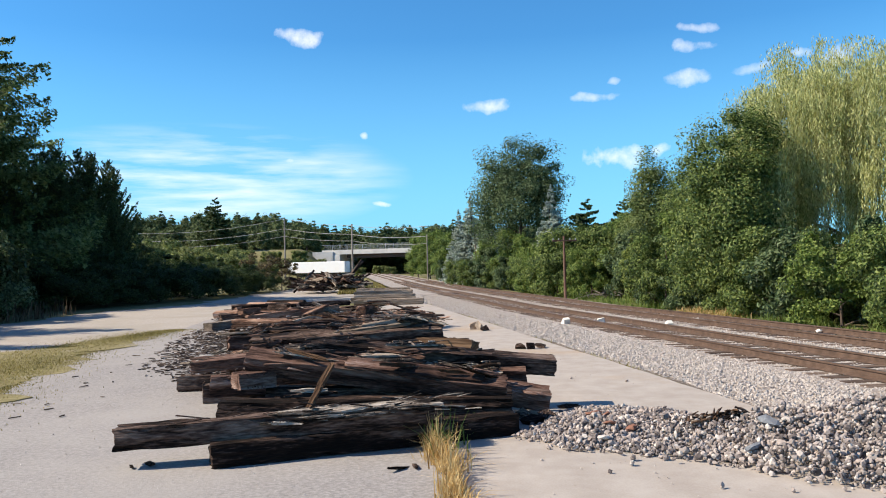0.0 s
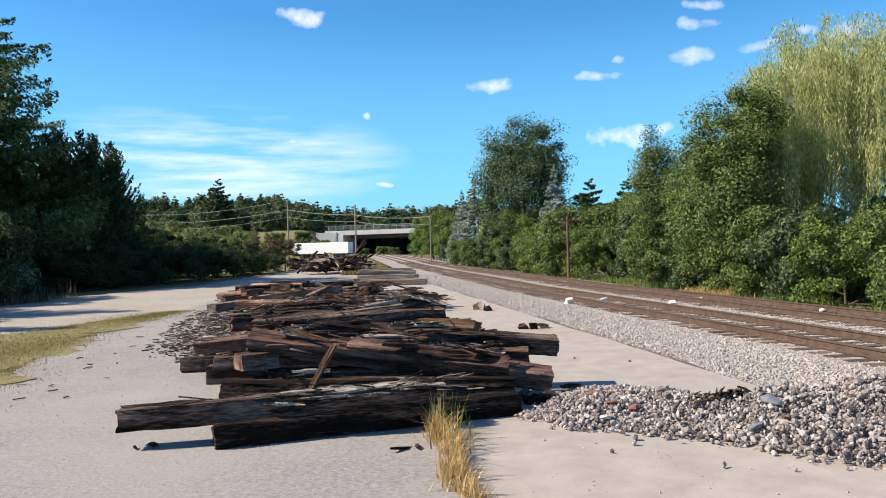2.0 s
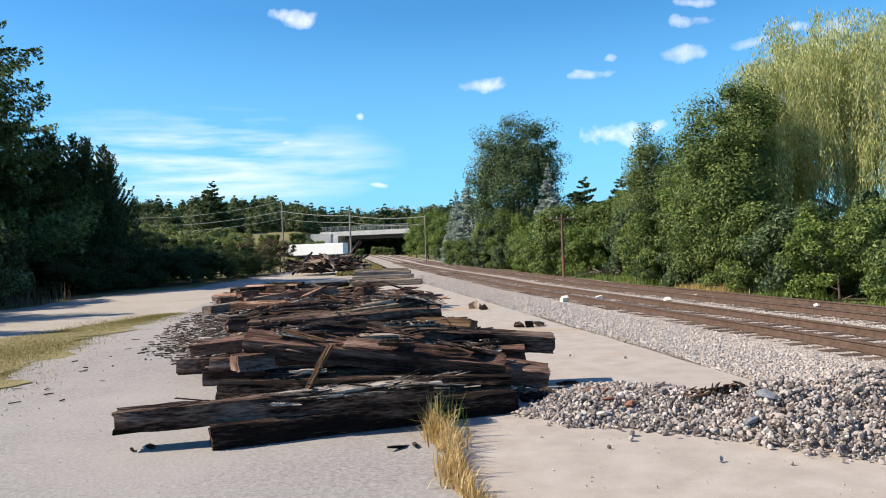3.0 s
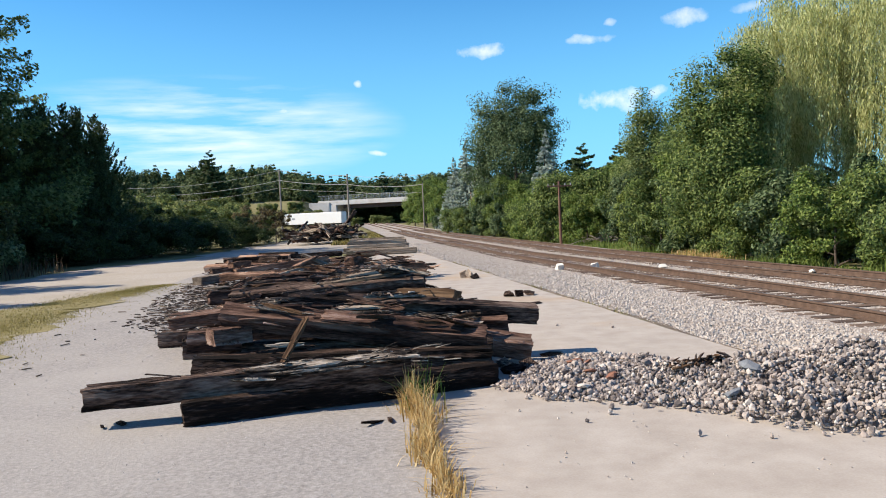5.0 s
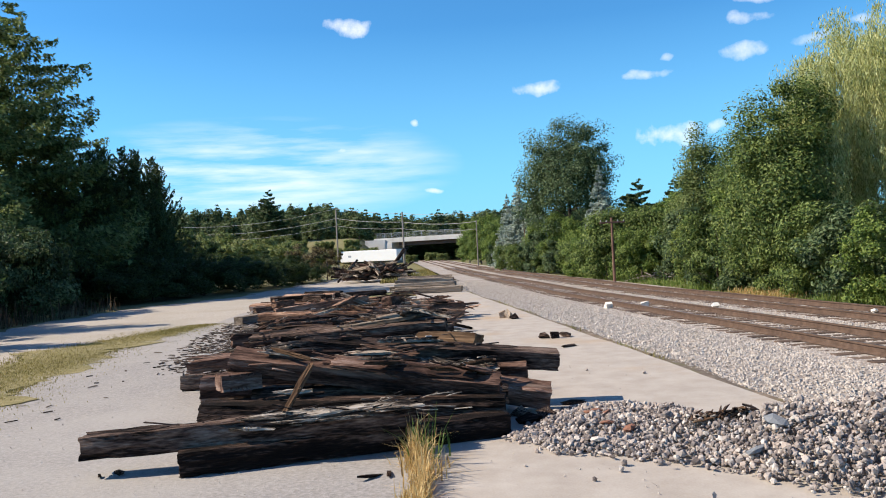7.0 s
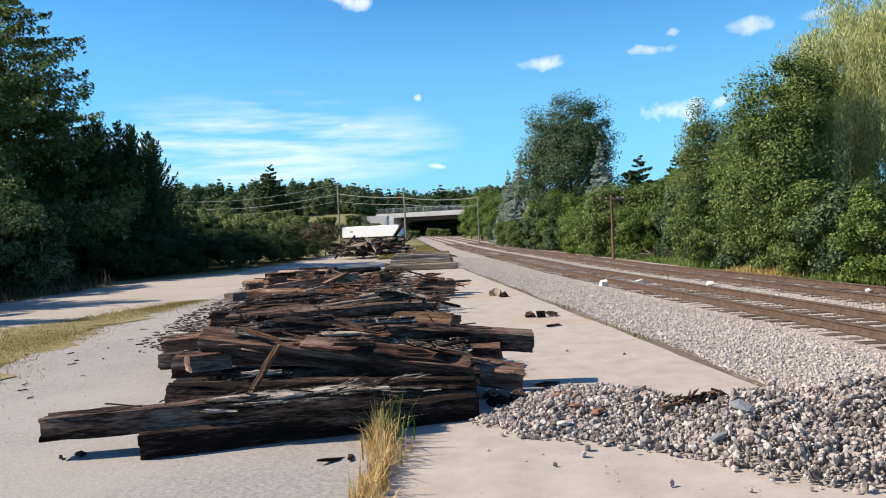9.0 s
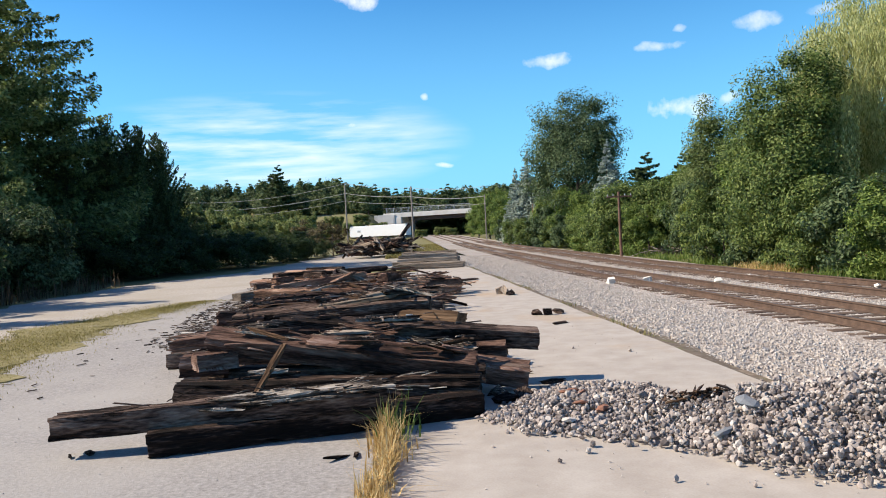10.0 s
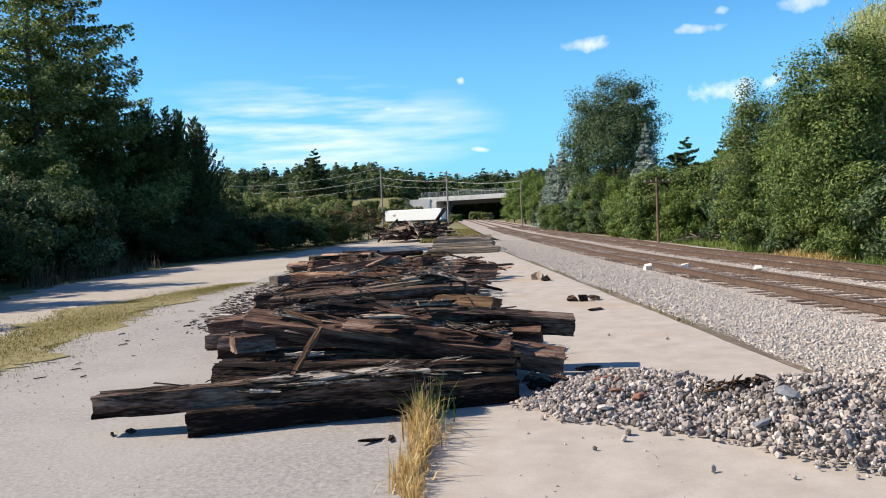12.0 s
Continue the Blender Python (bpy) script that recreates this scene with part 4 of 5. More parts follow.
for lx, ly, sx, sy, sz, mat, word in ((1.28, 13.15, 0.14, 0.08, 0.07, M_TIE, "black"), (1.45, 13.1, 0.10, 0.07, 0.08, M_TIE, "black"), (1.66, 13.25, 0.15, 0.08, 0.06, M_TIE, "black"), (0.82, 17.2, 0.08, 0.10, 0.14, M_TIE_PALE, "pale"), (0.96, 17.0, 0.09, 0.08, 0.10, M_TIE_PALE, "pale"), (1.06, 16.8, 0.13, 0.08, 0.07, M_TIE, "black"),
                                      (-0.78, 5.52, 0.10, 0.022, 0.012, M_TIE, "black"), (-0.66, 5.56, 0.08, 0.018, 0.010, M_TIE, "black"), (-2.72, 5.90, 0.04, 0.03, 0.02, M_TIE, "black"), (-2.84, 5.84, 0.06, 0.012, 0.008, M_TIE, "black"), (0.45, 6.95, 0.12, 0.07, 0.06, M_TIE, "black"), (0.62, 7.1, 0.08, 0.06, 0.05, M_TIE, "black"), (0.40, 7.2, 0.10, 0.07, 0.05, M_TIE_GREY, "silvery"), (0.95, 7.62, 0.14, 0.02, 0.02, M_TIE, "black"), (1.02, 7.75, 0.16, 0.015, 0.015, M_TIE, "black")):
    thing("timber_lump", word + " broken lump of tie timber on the concrete", "timber lump", "broken lumps of timber", Matrix.LocRotScale((lx, ly, 0.018 + sz * 0.55), Euler((0.1, 0.15, lx * 7)), (sx * 1.3, sy * 1.3, sz * 1.3)), stone_cloud("timber_lump", np.zeros((1, 3)), np.ones(1), mat, int(abs(lx) * 100 + ly * 10), 0.55))

# tangle of rotten wood on the stones
debris = thing("wood_debris", "dark tangle of rotten splintered wood on the stones", "wood debris", m=pose(1.93, 6.08, 0.17) @ Matrix.Scale(0.72, 4))
for k in range(110):
    u = shard.random()
    c = Vector((-0.42 + 0.66 * u, shard.gauss(0, 0.06), 0.02 + 0.15 * u * shard.random()))
    a, up, L = radians(shard.gauss(25, 40)), shard.gauss(0.1, 0.35), shard.uniform(0.05, 0.2)
    d = Vector((math.cos(a), math.sin(a), up)) * L / 2
    part("splinter", mesh("splinter", *tube([c - d, c + Vector((0, 0, 0.008)), c + d], [0.012, 0.016, 0.004], 5), shard.choice([M_TIE, M_TIE, M_TAN, M_TIE_GREY])), debris)

# wood litter
n = 13000
cx, cy = rng.uniform(-6.4, -2.6, n), rng.uniform(10.0, 23.5, n)
lim = np.interp(cy, [10, 12, 14, 17, 22, 24], [-3.6, -4.9, -5.2, -5.7, -6.0, -7.0])
keep = (cx > lim) & (cx < lim + 2.4) & (rng.random(n) < np.clip((cx - lim) / 1.5, 0.03, 1) ** 0.6)
cx, cy = cx[keep], cy[keep]
extra = 90
cx = np.concatenate([cx, rng.uniform(-5.5, -0.7, extra)])
cy = np.concatenate([cy, rng.uniform(8.0, 22, extra)])


def slivers(name, x, y, z, mat, seed, l0=0.05, l1=0.28):
    g = np.random.default_rng(seed)
    n = len(x)
    L, W, H = g.uniform(l0, l1, n) ** 1.0, g.uniform(0.008, 0.03, n), g.uniform(0.004, 0.016, n)
    a, tip = g.normal(0.1, 1.1, n), g.uniform(-0.5, 0.5, (n, 1))
    c = np.array([(-.5, -.5, 0), (.5, -.2, 0), (.5, .2, 0), (-.5, .5, 0), (-.45, -.4, 1), (.45, -.2, 1), (.45, .15, 1), (-.45, .4, 1)])
    v = c[None] * np.stack([L, W, H], -1)[:, None, :]
    v[:, :, 2] += (v[:, :, 0] * tip) * 0.12 * (g.random((n, 1)) < 0.3)
    X = v[:, :, 0] * np.cos(a)[:, None] - v[:, :, 1] * np.sin(a)[:, None] + x[:, None]
    Y = v[:, :, 0] * np.sin(a)[:, None] + v[:, :, 1] * np.cos(a)[:, None] + y[:, None]
    Z = v[:, :, 2] + np.broadcast_to(z, n)[:, None]
    f = np.array([(0, 3, 2, 1), (4, 5, 6, 7), (0, 1, 5, 4), (1, 2, 6, 5), (2, 3, 7, 6), (3, 0, 4, 7)])
    F = f[None] + (np.arange(n) * 8)[:, None, None]
    return fast_mesh(name, np.stack([X, Y, Z], -1).reshape(-1, 3), F.reshape(-1, 4), mat)


hx, hy = rng.uniform(-4.6, 0.4, 2200), 7.2 + 16.5 * rng.random(2200)
hz = np.array([heap_top(a, b) for a, b in zip(hx, hy)])
lying = hz > 0.15
hx, hy, hz = hx[lying], hy[lying], hz[lying]
pale = rng.random(len(hx)) < 0.06
tagged(new("wood_splinters", slivers("wood_splinters", hx[~pale], hy[~pale], hz[~pale], M_CHIP, 14, 0.04, 0.30)), "dark splinters strewn over the old ties", "wood litter", kind="stuff")
tagged(new("wood_splinters", slivers("wood_splinters", hx[pale], hy[pale], hz[pale], M_SPLINT, 15, 0.03, 0.20)), "pale fresh splinters strewn over the old ties", "wood litter", kind="stuff")
tagged(new("wood_litter", slivers("wood_litter", cx, cy, 0.018, M_CHIP, 4, 0.025, 0.17)), "splinters and bark fallen off the old ties", "wood litter", kind="stuff")


# ---- plants ----
def leaf_cloud(name, centres, normals, sizes, mat, seed, aspect=1.7, hang=False):
    """Small folded leaves: two triangles each, on a common spine."""
    g = np.random.default_rng(seed)
    n = len(centres)
    nrm = normals + g.normal(0, 0.55, (n, 3))
    nrm /= np.linalg.norm(nrm, axis=1, keepdims=True) + 1e-9
    t = np.array([0, 0, -1.0]) + g.normal(0, 0.3, (n, 3)) if hang else np.cross(nrm, g.normal(size=(n, 3)))
    t /= np.linalg.norm(t, axis=1, keepdims=True) + 1e-9
    b = np.cross(nrm, t)
    b /= np.linalg.norm(b, axis=1, keepdims=True) + 1e-9
    s = sizes[:, None]
    v = np.stack([centres - t * s * 0.5 * aspect, centres + b * s * 0.42 + nrm * s * 0.12, centres + t * s * 0.5 * aspect, centres - b * s * 0.42 + nrm * s * 0.12], 1)
    return fast_mesh(name, v.reshape(-1, 3), np.arange(n * 4).reshape(n, 4), mat)


def limbs(height, spread, seed, trunk=0.16, n=9, first=0.25, lean=0.0, rise=0.35):
    """Trunk and main limbs, and the limb ends."""
    rg = random.Random(seed)
    pts = [(lean * t * height * 0.3 + 0.06 * height * noise.noise((seed, t * 2, 0)) * t, 0.06 * height * noise.noise((seed, 5, t * 2)) * t, -0.1 + t * height * 0.92) for t in (0, 0.1, 0.3, 0.5, 0.7, 0.85, 1)]
    out = [tube(pts, [trunk * (1.25 if k == 0 else 1) * (1 - 0.92 * k / 6) + 0.012 for k in range(7)], 8)]
    for k in range(n):
        t = first + (0.9 - first) * k / n
        base = Vector(pts[0]).lerp(Vector(pts[-1]), t)
        a = k * 2.4 + rg.uniform(-0.4, 0.4)
        r = spread * rg.uniform(0.55, 0.9) * (1 - 0.55 * t)
        end = base + Vector((math.cos(a) * r, math.sin(a) * r, r * rise * rg.uniform(0.6, 1.6)))
        midp = base.lerp(end, 0.5) + Vector((0, 0, 0.06 * r))
        out.append(tube([base, midp, end], [trunk * 0.4 * (1 - t) + 0.02, trunk * 0.25 * (1 - t) + 0.012, 0.008], 6))
    return joined(out)


def broad_crown(height, spread, base, seed, leaves, size, clumps=70, squash=1.0, point=0.0):
    """Lumpy crown: leaves on the shells of many clumps set through an egg-shaped space."""
    g = np.random.default_rng(seed)
    c = []
    while len(c) < clumps:
        d = g.normal(size=3)
        d /= np.linalg.norm(d)
        r = g.random() ** 0.4
        t = 0.5 + 0.5 * d[2] * r
        wide = (math.sin(math.pi * min(1, 0.12 + 0.88 * (t * 0.92 + 0.04))) ** 0.45) * (1 - point * t)
        rough = 1 + 0.28 * noise.noise((seed + d[0] * 1.6, d[1] * 1.6, d[2] * 1.6))
        flat = math.hypot(d[0], d[1]) + 1e-6
        c.append((d[0] / flat * r * spread * wide * rough, d[1] / flat * r * spread * wide * rough, base + (height - base) * t * (0.93 + 0.07 * rough)))
    c = np.array(c)
    rad = g.uniform(0.07, 0.17, clumps) * (spread + (height - base) * 0.5)
    pick = g.integers(0, clumps, leaves)
    d = g.normal(size=(leaves, 3))
    d /= np.linalg.norm(d, axis=1, keepdims=True)
    p = c[pick] + d * (rad[pick] * (g.random(leaves) ** 0.45))[:, None] * np.array([1, 1, 0.75 * squash])
    p[:, 2] = np.maximum(p[:, 2], 0.03 + 0.3 * g.random(leaves))
    mid = np.array([0, 0, base + (height - base) * 0.45])
    nrm = d * 0.8 + (p - mid) / np.maximum(np.linalg.norm(p - mid, axis=1, keepdims=True), 0.01) * 0.5 + np.array([0, 0, 0.5])
    return p, nrm, g.uniform(0.6, 1.3, leaves) * size


def conifer_crown(height, spread, base, seed, leaves, size, droop=0.25, whorls=20, ragged=0.25, power=0.9):
    """Tiers of boughs with needle sprays along them."""
    g = np.random.default_rng(seed)
    boughs = []
    for k in range(whorls):
        t = (k + 0.5) / whorls
        z = base + (height - base) * t
        r = spread * (1 - t) ** power + 0.05
        for a in g.uniform(0, 2 * math.pi, 6 + int(6 * (1 - t))):
            boughs.append((z + g.normal(0, 0.3 * height / whorls), a, r * (1 + g.uniform(-ragged, ragged * 0.8)), 1 - t))
    weight = np.array([b[2] ** 1.4 + 0.05 for b in boughs])
    pick = g.choice(len(boughs), leaves, p=weight / weight.sum())
    B = np.array(boughs)[pick]
    u = g.random(leaves) ** 0.65
    side = g.normal(0, 0.16, leaves) * B[:, 2] * (1.1 - u)
    x = np.cos(B[:, 1]) * B[:, 2] * u - np.sin(B[:, 1]) * side
    y = np.sin(B[:, 1]) * B[:, 2] * u + np.cos(B[:, 1]) * side
    z = B[:, 0] - droop * B[:, 2] * u ** 1.5 + 0.10 * B[:, 2] * u ** 4 - np.abs(g.normal(0, 0.06, leaves)) * B[:, 2]
    z = np.maximum(z, 0.05)
    nrm = np.stack([np.cos(B[:, 1]) * 0.5, np.sin(B[:, 1]) * 0.5, np.full(leaves, 0.8)], -1)
    return np.stack([x, y, z], -1), nrm, g.uniform(0.6, 1.3, leaves) * size


def willow_crown(height, spread, seed, strands):
    """Domes of hanging strands."""
    g = np.random.default_rng(seed)
    ps = []
    domes = [(0, 0, height, spread * 0.62), (-spread * 0.5, -0.5, height * 0.86, spread * 0.5), (spread * 0.45, 0.4, height * 0.92, spread * 0.5), (-0.4, spread * 0.45, height * 0.85, spread * 0.5), (0.5, -spread * 0.5, height * 0.88, spread * 0.5), (-spread * 0.62, spread * 0.2, height * 0.7, spread * 0.36), (-spread * 0.7, -spread * 0.35, height * 0.6, spread * 0.4), (spread * 0.1, -spread * 0.75, height * 0.62, spread * 0.42), (spread * 0.6, -spread * 0.4, height * 0.66, spread * 0.4)]
    roots = []
    for k in range(strands // 9):
        dx, dy, top, r = domes[g.integers(len(domes))]
        a, q = g.uniform(0, 2 * math.pi), g.random() ** 0.45
        roots.append((dx + math.cos(a) * q * r, dy + math.sin(a) * q * r, top - r * 0.8 * q * q - g.random() * 0.5, a, (1.5 + 3.4 * g.random() ** 1.4) * (0.45 + 0.75 * q) * height / 9))
    for k in range(strands):
        x, y, z, a, reach = roots[g.integers(len(roots))]
        x, y, z = x + g.normal(0, 0.20), y + g.normal(0, 0.20), z + g.normal(0, 0.18)
        L = reach * g.uniform(0.45, 1.15)
        m = int(L * 11) + 2
        t = np.linspace(0, 1, m)
        out = 0.45 * np.sqrt(t)
        sway = g.normal(0.05, 0.22)
        lift = 0.22 * np.sin(np.minimum(t * 3, 1.0) * math.pi)
        ps.append(np.stack([x + math.cos(a) * out + sway * t * t + g.normal(0, 0.045, m), y + math.sin(a) * out + g.normal(0, 0.045, m), z - t * L + lift], -1))
    p = np.concatenate(ps)
    p[:, 2] = np.maximum(p[:, 2], 0.2)
    return p


def plant(name, label, category, x, y, crown, mat, wood=None, group="", seed=0, aspect=1.7, spin=0.0, hang=False):
    z = float(ground_z(x, y))
    ob = thing(name, label, category, group, pose(x, y, z, 0, 0, spin))
    if wood:
        part("trunk", mesh("trunk", *wood, M_BARK, True), ob)
    part("crown", leaf_cloud("crown", *crown, mat, seed, aspect, hang), ob)
    return ob


def again(ob, x, y, spin, scale=1.0, tall=1.0, sink=0.0):
    c = copy_thing(ob, pose(x, y, float(ground_z(x, y)) - sink, 0, 0, spin))
    c.scale = (scale, scale, scale * tall)
    return c


# right of the tracks: willow, broad trees, conifers, hedge
wp = willow_crown(14.6, 6.4, 3, 5000)
wp = wp[wp[:, 2] > 3.2 + 1.2 * np.sin(wp[:, 0] * 1.3) + 0.6 * np.sin(wp[:, 1] * 2.1)]
wp = np.concatenate([wp, broad_crown(14.2, 5.2, 8.0, 4, 34000, 0.1, 120)[0]])
g = np.random.default_rng(8)
plant("willow_tree", "tall weeping willow with yellow-green hanging strands", "tree", 22.9, 39.5, (wp, g.normal(0, 1, wp.shape), g.uniform(0.035, 0.065, len(wp))), L_WILLOW, limbs(13.6, 5.6, 6, 0.35, 14), seed=3, aspect=4.2, hang=True)
plant("broad_tree", "dense broad-leaved tree in dark green leaf", "tree", 15.2, 37.0, broad_crown(10.3, 2.75, 0.4, 12, 62000, 0.095, 210), L_OAK, limbs(8.5, 3.2, 2, 0.2, 12), "trees beyond the tracks", 12)
plant("broad_tree", "dense broad-leaved tree hung with creeper", "tree", 18.4, 46.5, broad_crown(9.4, 3.2, 0.6, 14, 34000, 0.105, 150), L_OAK, limbs(8, 3.0, 3, 0.2, 12), "trees beyond the tracks", 14)
tall = plant("tall_tree", "tall broad-leaved tree with an open crown", "tree", 12.8, 88, broad_crown(17.2, 5.9, 4.6, 29, 52000, 0.15, 190, point=0.16), L_BLUISH, limbs(15.5, 5.0, 9, 0.3, 14), "trees beyond the tracks", 17)
spruce = plant("blue_spruce", "blue-grey spruce with dense tiered boughs", "tree", 14.4, 78, conifer_crown(10.7, 3.0, 0.3, 5, 38000, 0.15, 0.12, 30, 0.14, 0.95), L_SPRUCE, limbs(10, 1.5, 5, 0.15, 4), "blue spruces", 5)
again(spruce, 8.2, 100, 70, 1.12)
again(spruce, 9.9, 98, 140, 1.04)
again(spruce, 6.9, 104, 200, 0.95)
fir = plant("fir_tree", "green fir with a pointed crown", "tree", 18.2, 58, broad_crown(10.9, 3.4, 0.2, 7, 32000, 0.12, 170, point=0.8), L_FIR, limbs(9.4, 1.5, 8, 0.15, 4), "conifers beyond the tracks", 7)
again(fir, 20.3, 60, 50, 0.85)
pine = plant("pine_tree", "dark pine with layered flat boughs", "tree", 22.8, 98, conifer_crown(10.5, 3.4, 2.0, 19, 16000, 0.24, -0.05, 14, 0.4, 0.5), L_PINE, limbs(10, 2.5, 4, 0.18, 8), "dark pines", 19)
again(pine, 25.8, 92, 80, 0.95)
shrub_a = plant("shrub", "leafy green shrub at the edge of the trees", "shrub", 15.3, 27.5, broad_crown(3.6, 1.9, 0.0, 31, 15000, 0.085, 70), L_LIGHT, limbs(3, 1.5, 31, 0.05, 6, 0.05), "hedge beyond the tracks", 31)
shrub_b = plant("shrub", "dark green shrub at the edge of the trees", "shrub", 15.6, 33, broad_crown(4.2, 2.2, 0.0, 33, 17000, 0.09, 80), L_OAK, limbs(3.5, 1.7, 33, 0.06, 6, 0.05), "hedge beyond the tracks", 33)
shrub_c = plant("shrub", "blue-green shrub with coarse leaves", "shrub", 14.9, 47, broad_crown(4.4, 2.1, 0.0, 34, 11000, 0.13, 60, point=0.15), L_BLUISH, limbs(3.6, 1.6, 34, 0.06, 6, 0.05), "hedge beyond the tracks", 34)
shrub_d = plant("shrub", "yellow-green leafy shrub among darker ones", "shrub", 15.3, 51, broad_crown(3.7, 1.8, 0.0, 36, 12000, 0.10, 45, point=0.1), L_LIME, limbs(3, 1.4, 36, 0.05, 6, 0.05), "hedge beyond the tracks", 36)
tree_c = plant("young_tree", "slender young tree in fresh green leaf", "tree", 16.4, 45, broad_crown(6.4, 2.3, 0.3, 35, 15000, 0.12, 100, point=0.3), L_LIGHT, limbs(5.8, 1.8, 35, 0.1, 8, 0.2), "trees beyond the tracks", 35)
hedge = random.Random(3)
for k, (hx, hy) in enumerate(((15.2, 23.2), (16.8, 25.5), (17.4, 23.0), (15.4, 30.5), (15.2, 36.0), (15.5, 40), (16.6, 42), (14.9, 44), (15.8, 49), (16.6, 53), (17.8, 54.5), (16.6, 58.5), (16.4, 63), (17.7, 66), (16.0, 72), (14.6, 76), (15.6, 79), (13.4, 84), (14.6, 92), (12.2, 96), (13.8, 100), (10.6, 104), (12.4, 107), (9.6, 113), (8.2, 120), (10.2, 124), (19.5, 26), (20.5, 30.5), (18.2, 28.5), (17.0, 31.0), (19.6, 31.5), (18.4, 33.0), (16.4, 61), (9.6, 90), (10.8, 88), (8.4, 94), (12.0, 86), (13.0, 81), (14.5, 70.6), (15.9, 71.2), (13.6, 73), (19.5, 41), (19.0, 46))):
    hx = hx - min(2.2, max(0.0, (hy - 36) * 0.06))
    again(hedge.choice([shrub_a, shrub_b, shrub_b, shrub_c, shrub_c, shrub_d]), hx, hy, hedge.uniform(0, 360), hedge.uniform(0.75, 1.1), hedge.uniform(0.85, 1.15))
for hx, hy, s in ((12.0, 63.5, 1.3), (13.3, 62.5, 1.4), (14.8, 63, 1.45), (16.2, 62, 1.3), (11.6, 67, 1.25), (13.6, 58.5, 1.1)):
    again(shrub_b if s > 1.28 else shrub_a, hx, hy, 70 * hx, s)
for hx, hy, s in ((11.0, 86, 1.0), (9.6, 93, 0.95), (12.0, 80, 0.9), (18.6, 50, 1.05), (17.6, 64, 1.0), (19.5, 72, 1.1), (17.5, 78, 0.95), (16.2, 88, 1.0), (17.8, 96, 1.1), (14.8, 104, 1.0), (15.6, 112, 1.1), (11.4, 122, 1.1), (8.6, 130, 1.15), (10.6, 134, 1.3), (6.6, 140, 1.2), (8.6, 146, 1.35), (4.6, 152, 1.2), (6.2, 160, 1.45), (2.6, 168, 1.1), (5.0, 174, 1.5), (21.5, 54, 1.2), (22, 44, 1.25), (3.0, 190, 1.5), (7, 186, 1.7)):
    again(tree_c, hx, hy, hedge.uniform(0, 360), s)

# left of the drive
big_left = plant("larch_tree", "tall feathery tree, dark below and sunlit at its crown", "tree", -20.2, 33.5, conifer_crown(15.5, 6.6, 0.3, 41, 64000, 0.13, 0.0, 18, 0.35, 0.62), L_FIR, limbs(13, 5, 41, 0.28, 14, 0.15), "trees along the drive", 41)
again(big_left, -26.0, 31.0, 120, 0.95)
again(big_left, -20.6, 36.0, 77, 0.9)
again(big_left, -18.6, 36.5, 190, 0.62)
big_two = plant("cedar_tree", "dark bushy conifer with several spiky tops", "tree", -15.9, 37.0, conifer_crown(7.2, 1.5, 0.1, 43, 38000, 0.075, -0.9, 40, 0.5, 0.62), L_PINE, limbs(7, 1.6, 43, 0.12, 10, 0.1), "trees along the drive", 43)
again(big_two, -17.2, 37.6, 100, 1.04)
again(big_two, -14.9, 38.4, 200, 0.95)
again(big_two, -18.0, 35.5, 250, 0.85)
for cx, cy, cs, ct in ((-16.5, 36.6, 0.62, 1.58), (-15.3, 37.3, 0.58, 1.7), (-14.5, 37.8, 0.6, 1.5), (-17.4, 36.9, 0.66, 1.5), (-16.0, 38.6, 0.7, 1.45)):
    again(big_two, cx, cy, 40 * cx, cs, ct)
# three unseen trees, added outside the view to cast shade on the drive
again(big_two, -16.5, 15.5, 20, 1.0)
again(big_two, -17.4, 19.5, 170, 1.1)
again(big_two, -15.8, 12.0, 300, 0.9)
dark = plant("bush", "dense bush with shade put into its dark green leaf", "bush", -15.2, 25.5, broad_crown(3.4, 2.4, 0.0, 51, 18000, 0.085, 80), L_DARK, limbs(2.6, 1.6, 51, 0.05, 6, 0.05), "bushes along the drive", 51)
# the bushes below y = 21 are unseen, added to shade the drive
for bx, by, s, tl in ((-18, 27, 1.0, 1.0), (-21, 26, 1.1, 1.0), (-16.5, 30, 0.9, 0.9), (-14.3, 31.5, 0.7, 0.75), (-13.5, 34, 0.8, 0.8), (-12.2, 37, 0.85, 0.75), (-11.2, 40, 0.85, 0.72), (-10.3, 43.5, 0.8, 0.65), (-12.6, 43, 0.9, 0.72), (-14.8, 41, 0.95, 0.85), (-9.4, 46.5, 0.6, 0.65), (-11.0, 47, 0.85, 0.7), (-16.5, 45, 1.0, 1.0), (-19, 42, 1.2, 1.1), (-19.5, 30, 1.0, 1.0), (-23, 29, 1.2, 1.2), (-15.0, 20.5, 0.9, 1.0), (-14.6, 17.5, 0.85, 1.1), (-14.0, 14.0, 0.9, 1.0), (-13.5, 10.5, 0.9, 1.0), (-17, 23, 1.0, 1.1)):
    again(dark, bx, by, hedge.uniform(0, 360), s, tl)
olive = plant("bush", "half-sunlit olive green bush beside the drive", "bush", -14.9, 24.6, broad_crown(3.5, 2.1, 0.0, 53, 20000, 0.075, 90), L_BLUISH, limbs(2.8, 1.6, 53, 0.05, 6, 0.05), "bushes along the drive", 53)
again(olive, -17.6, 24.0, 90, 1.1)
light = plant("bush", "sunlit light green bush on the slope", "bush", -20, 92, broad_crown(3.4, 2.6, 0.0, 55, 9000, 0.19, 55), L_OLIVE, None, "bushes on the slope", 55)
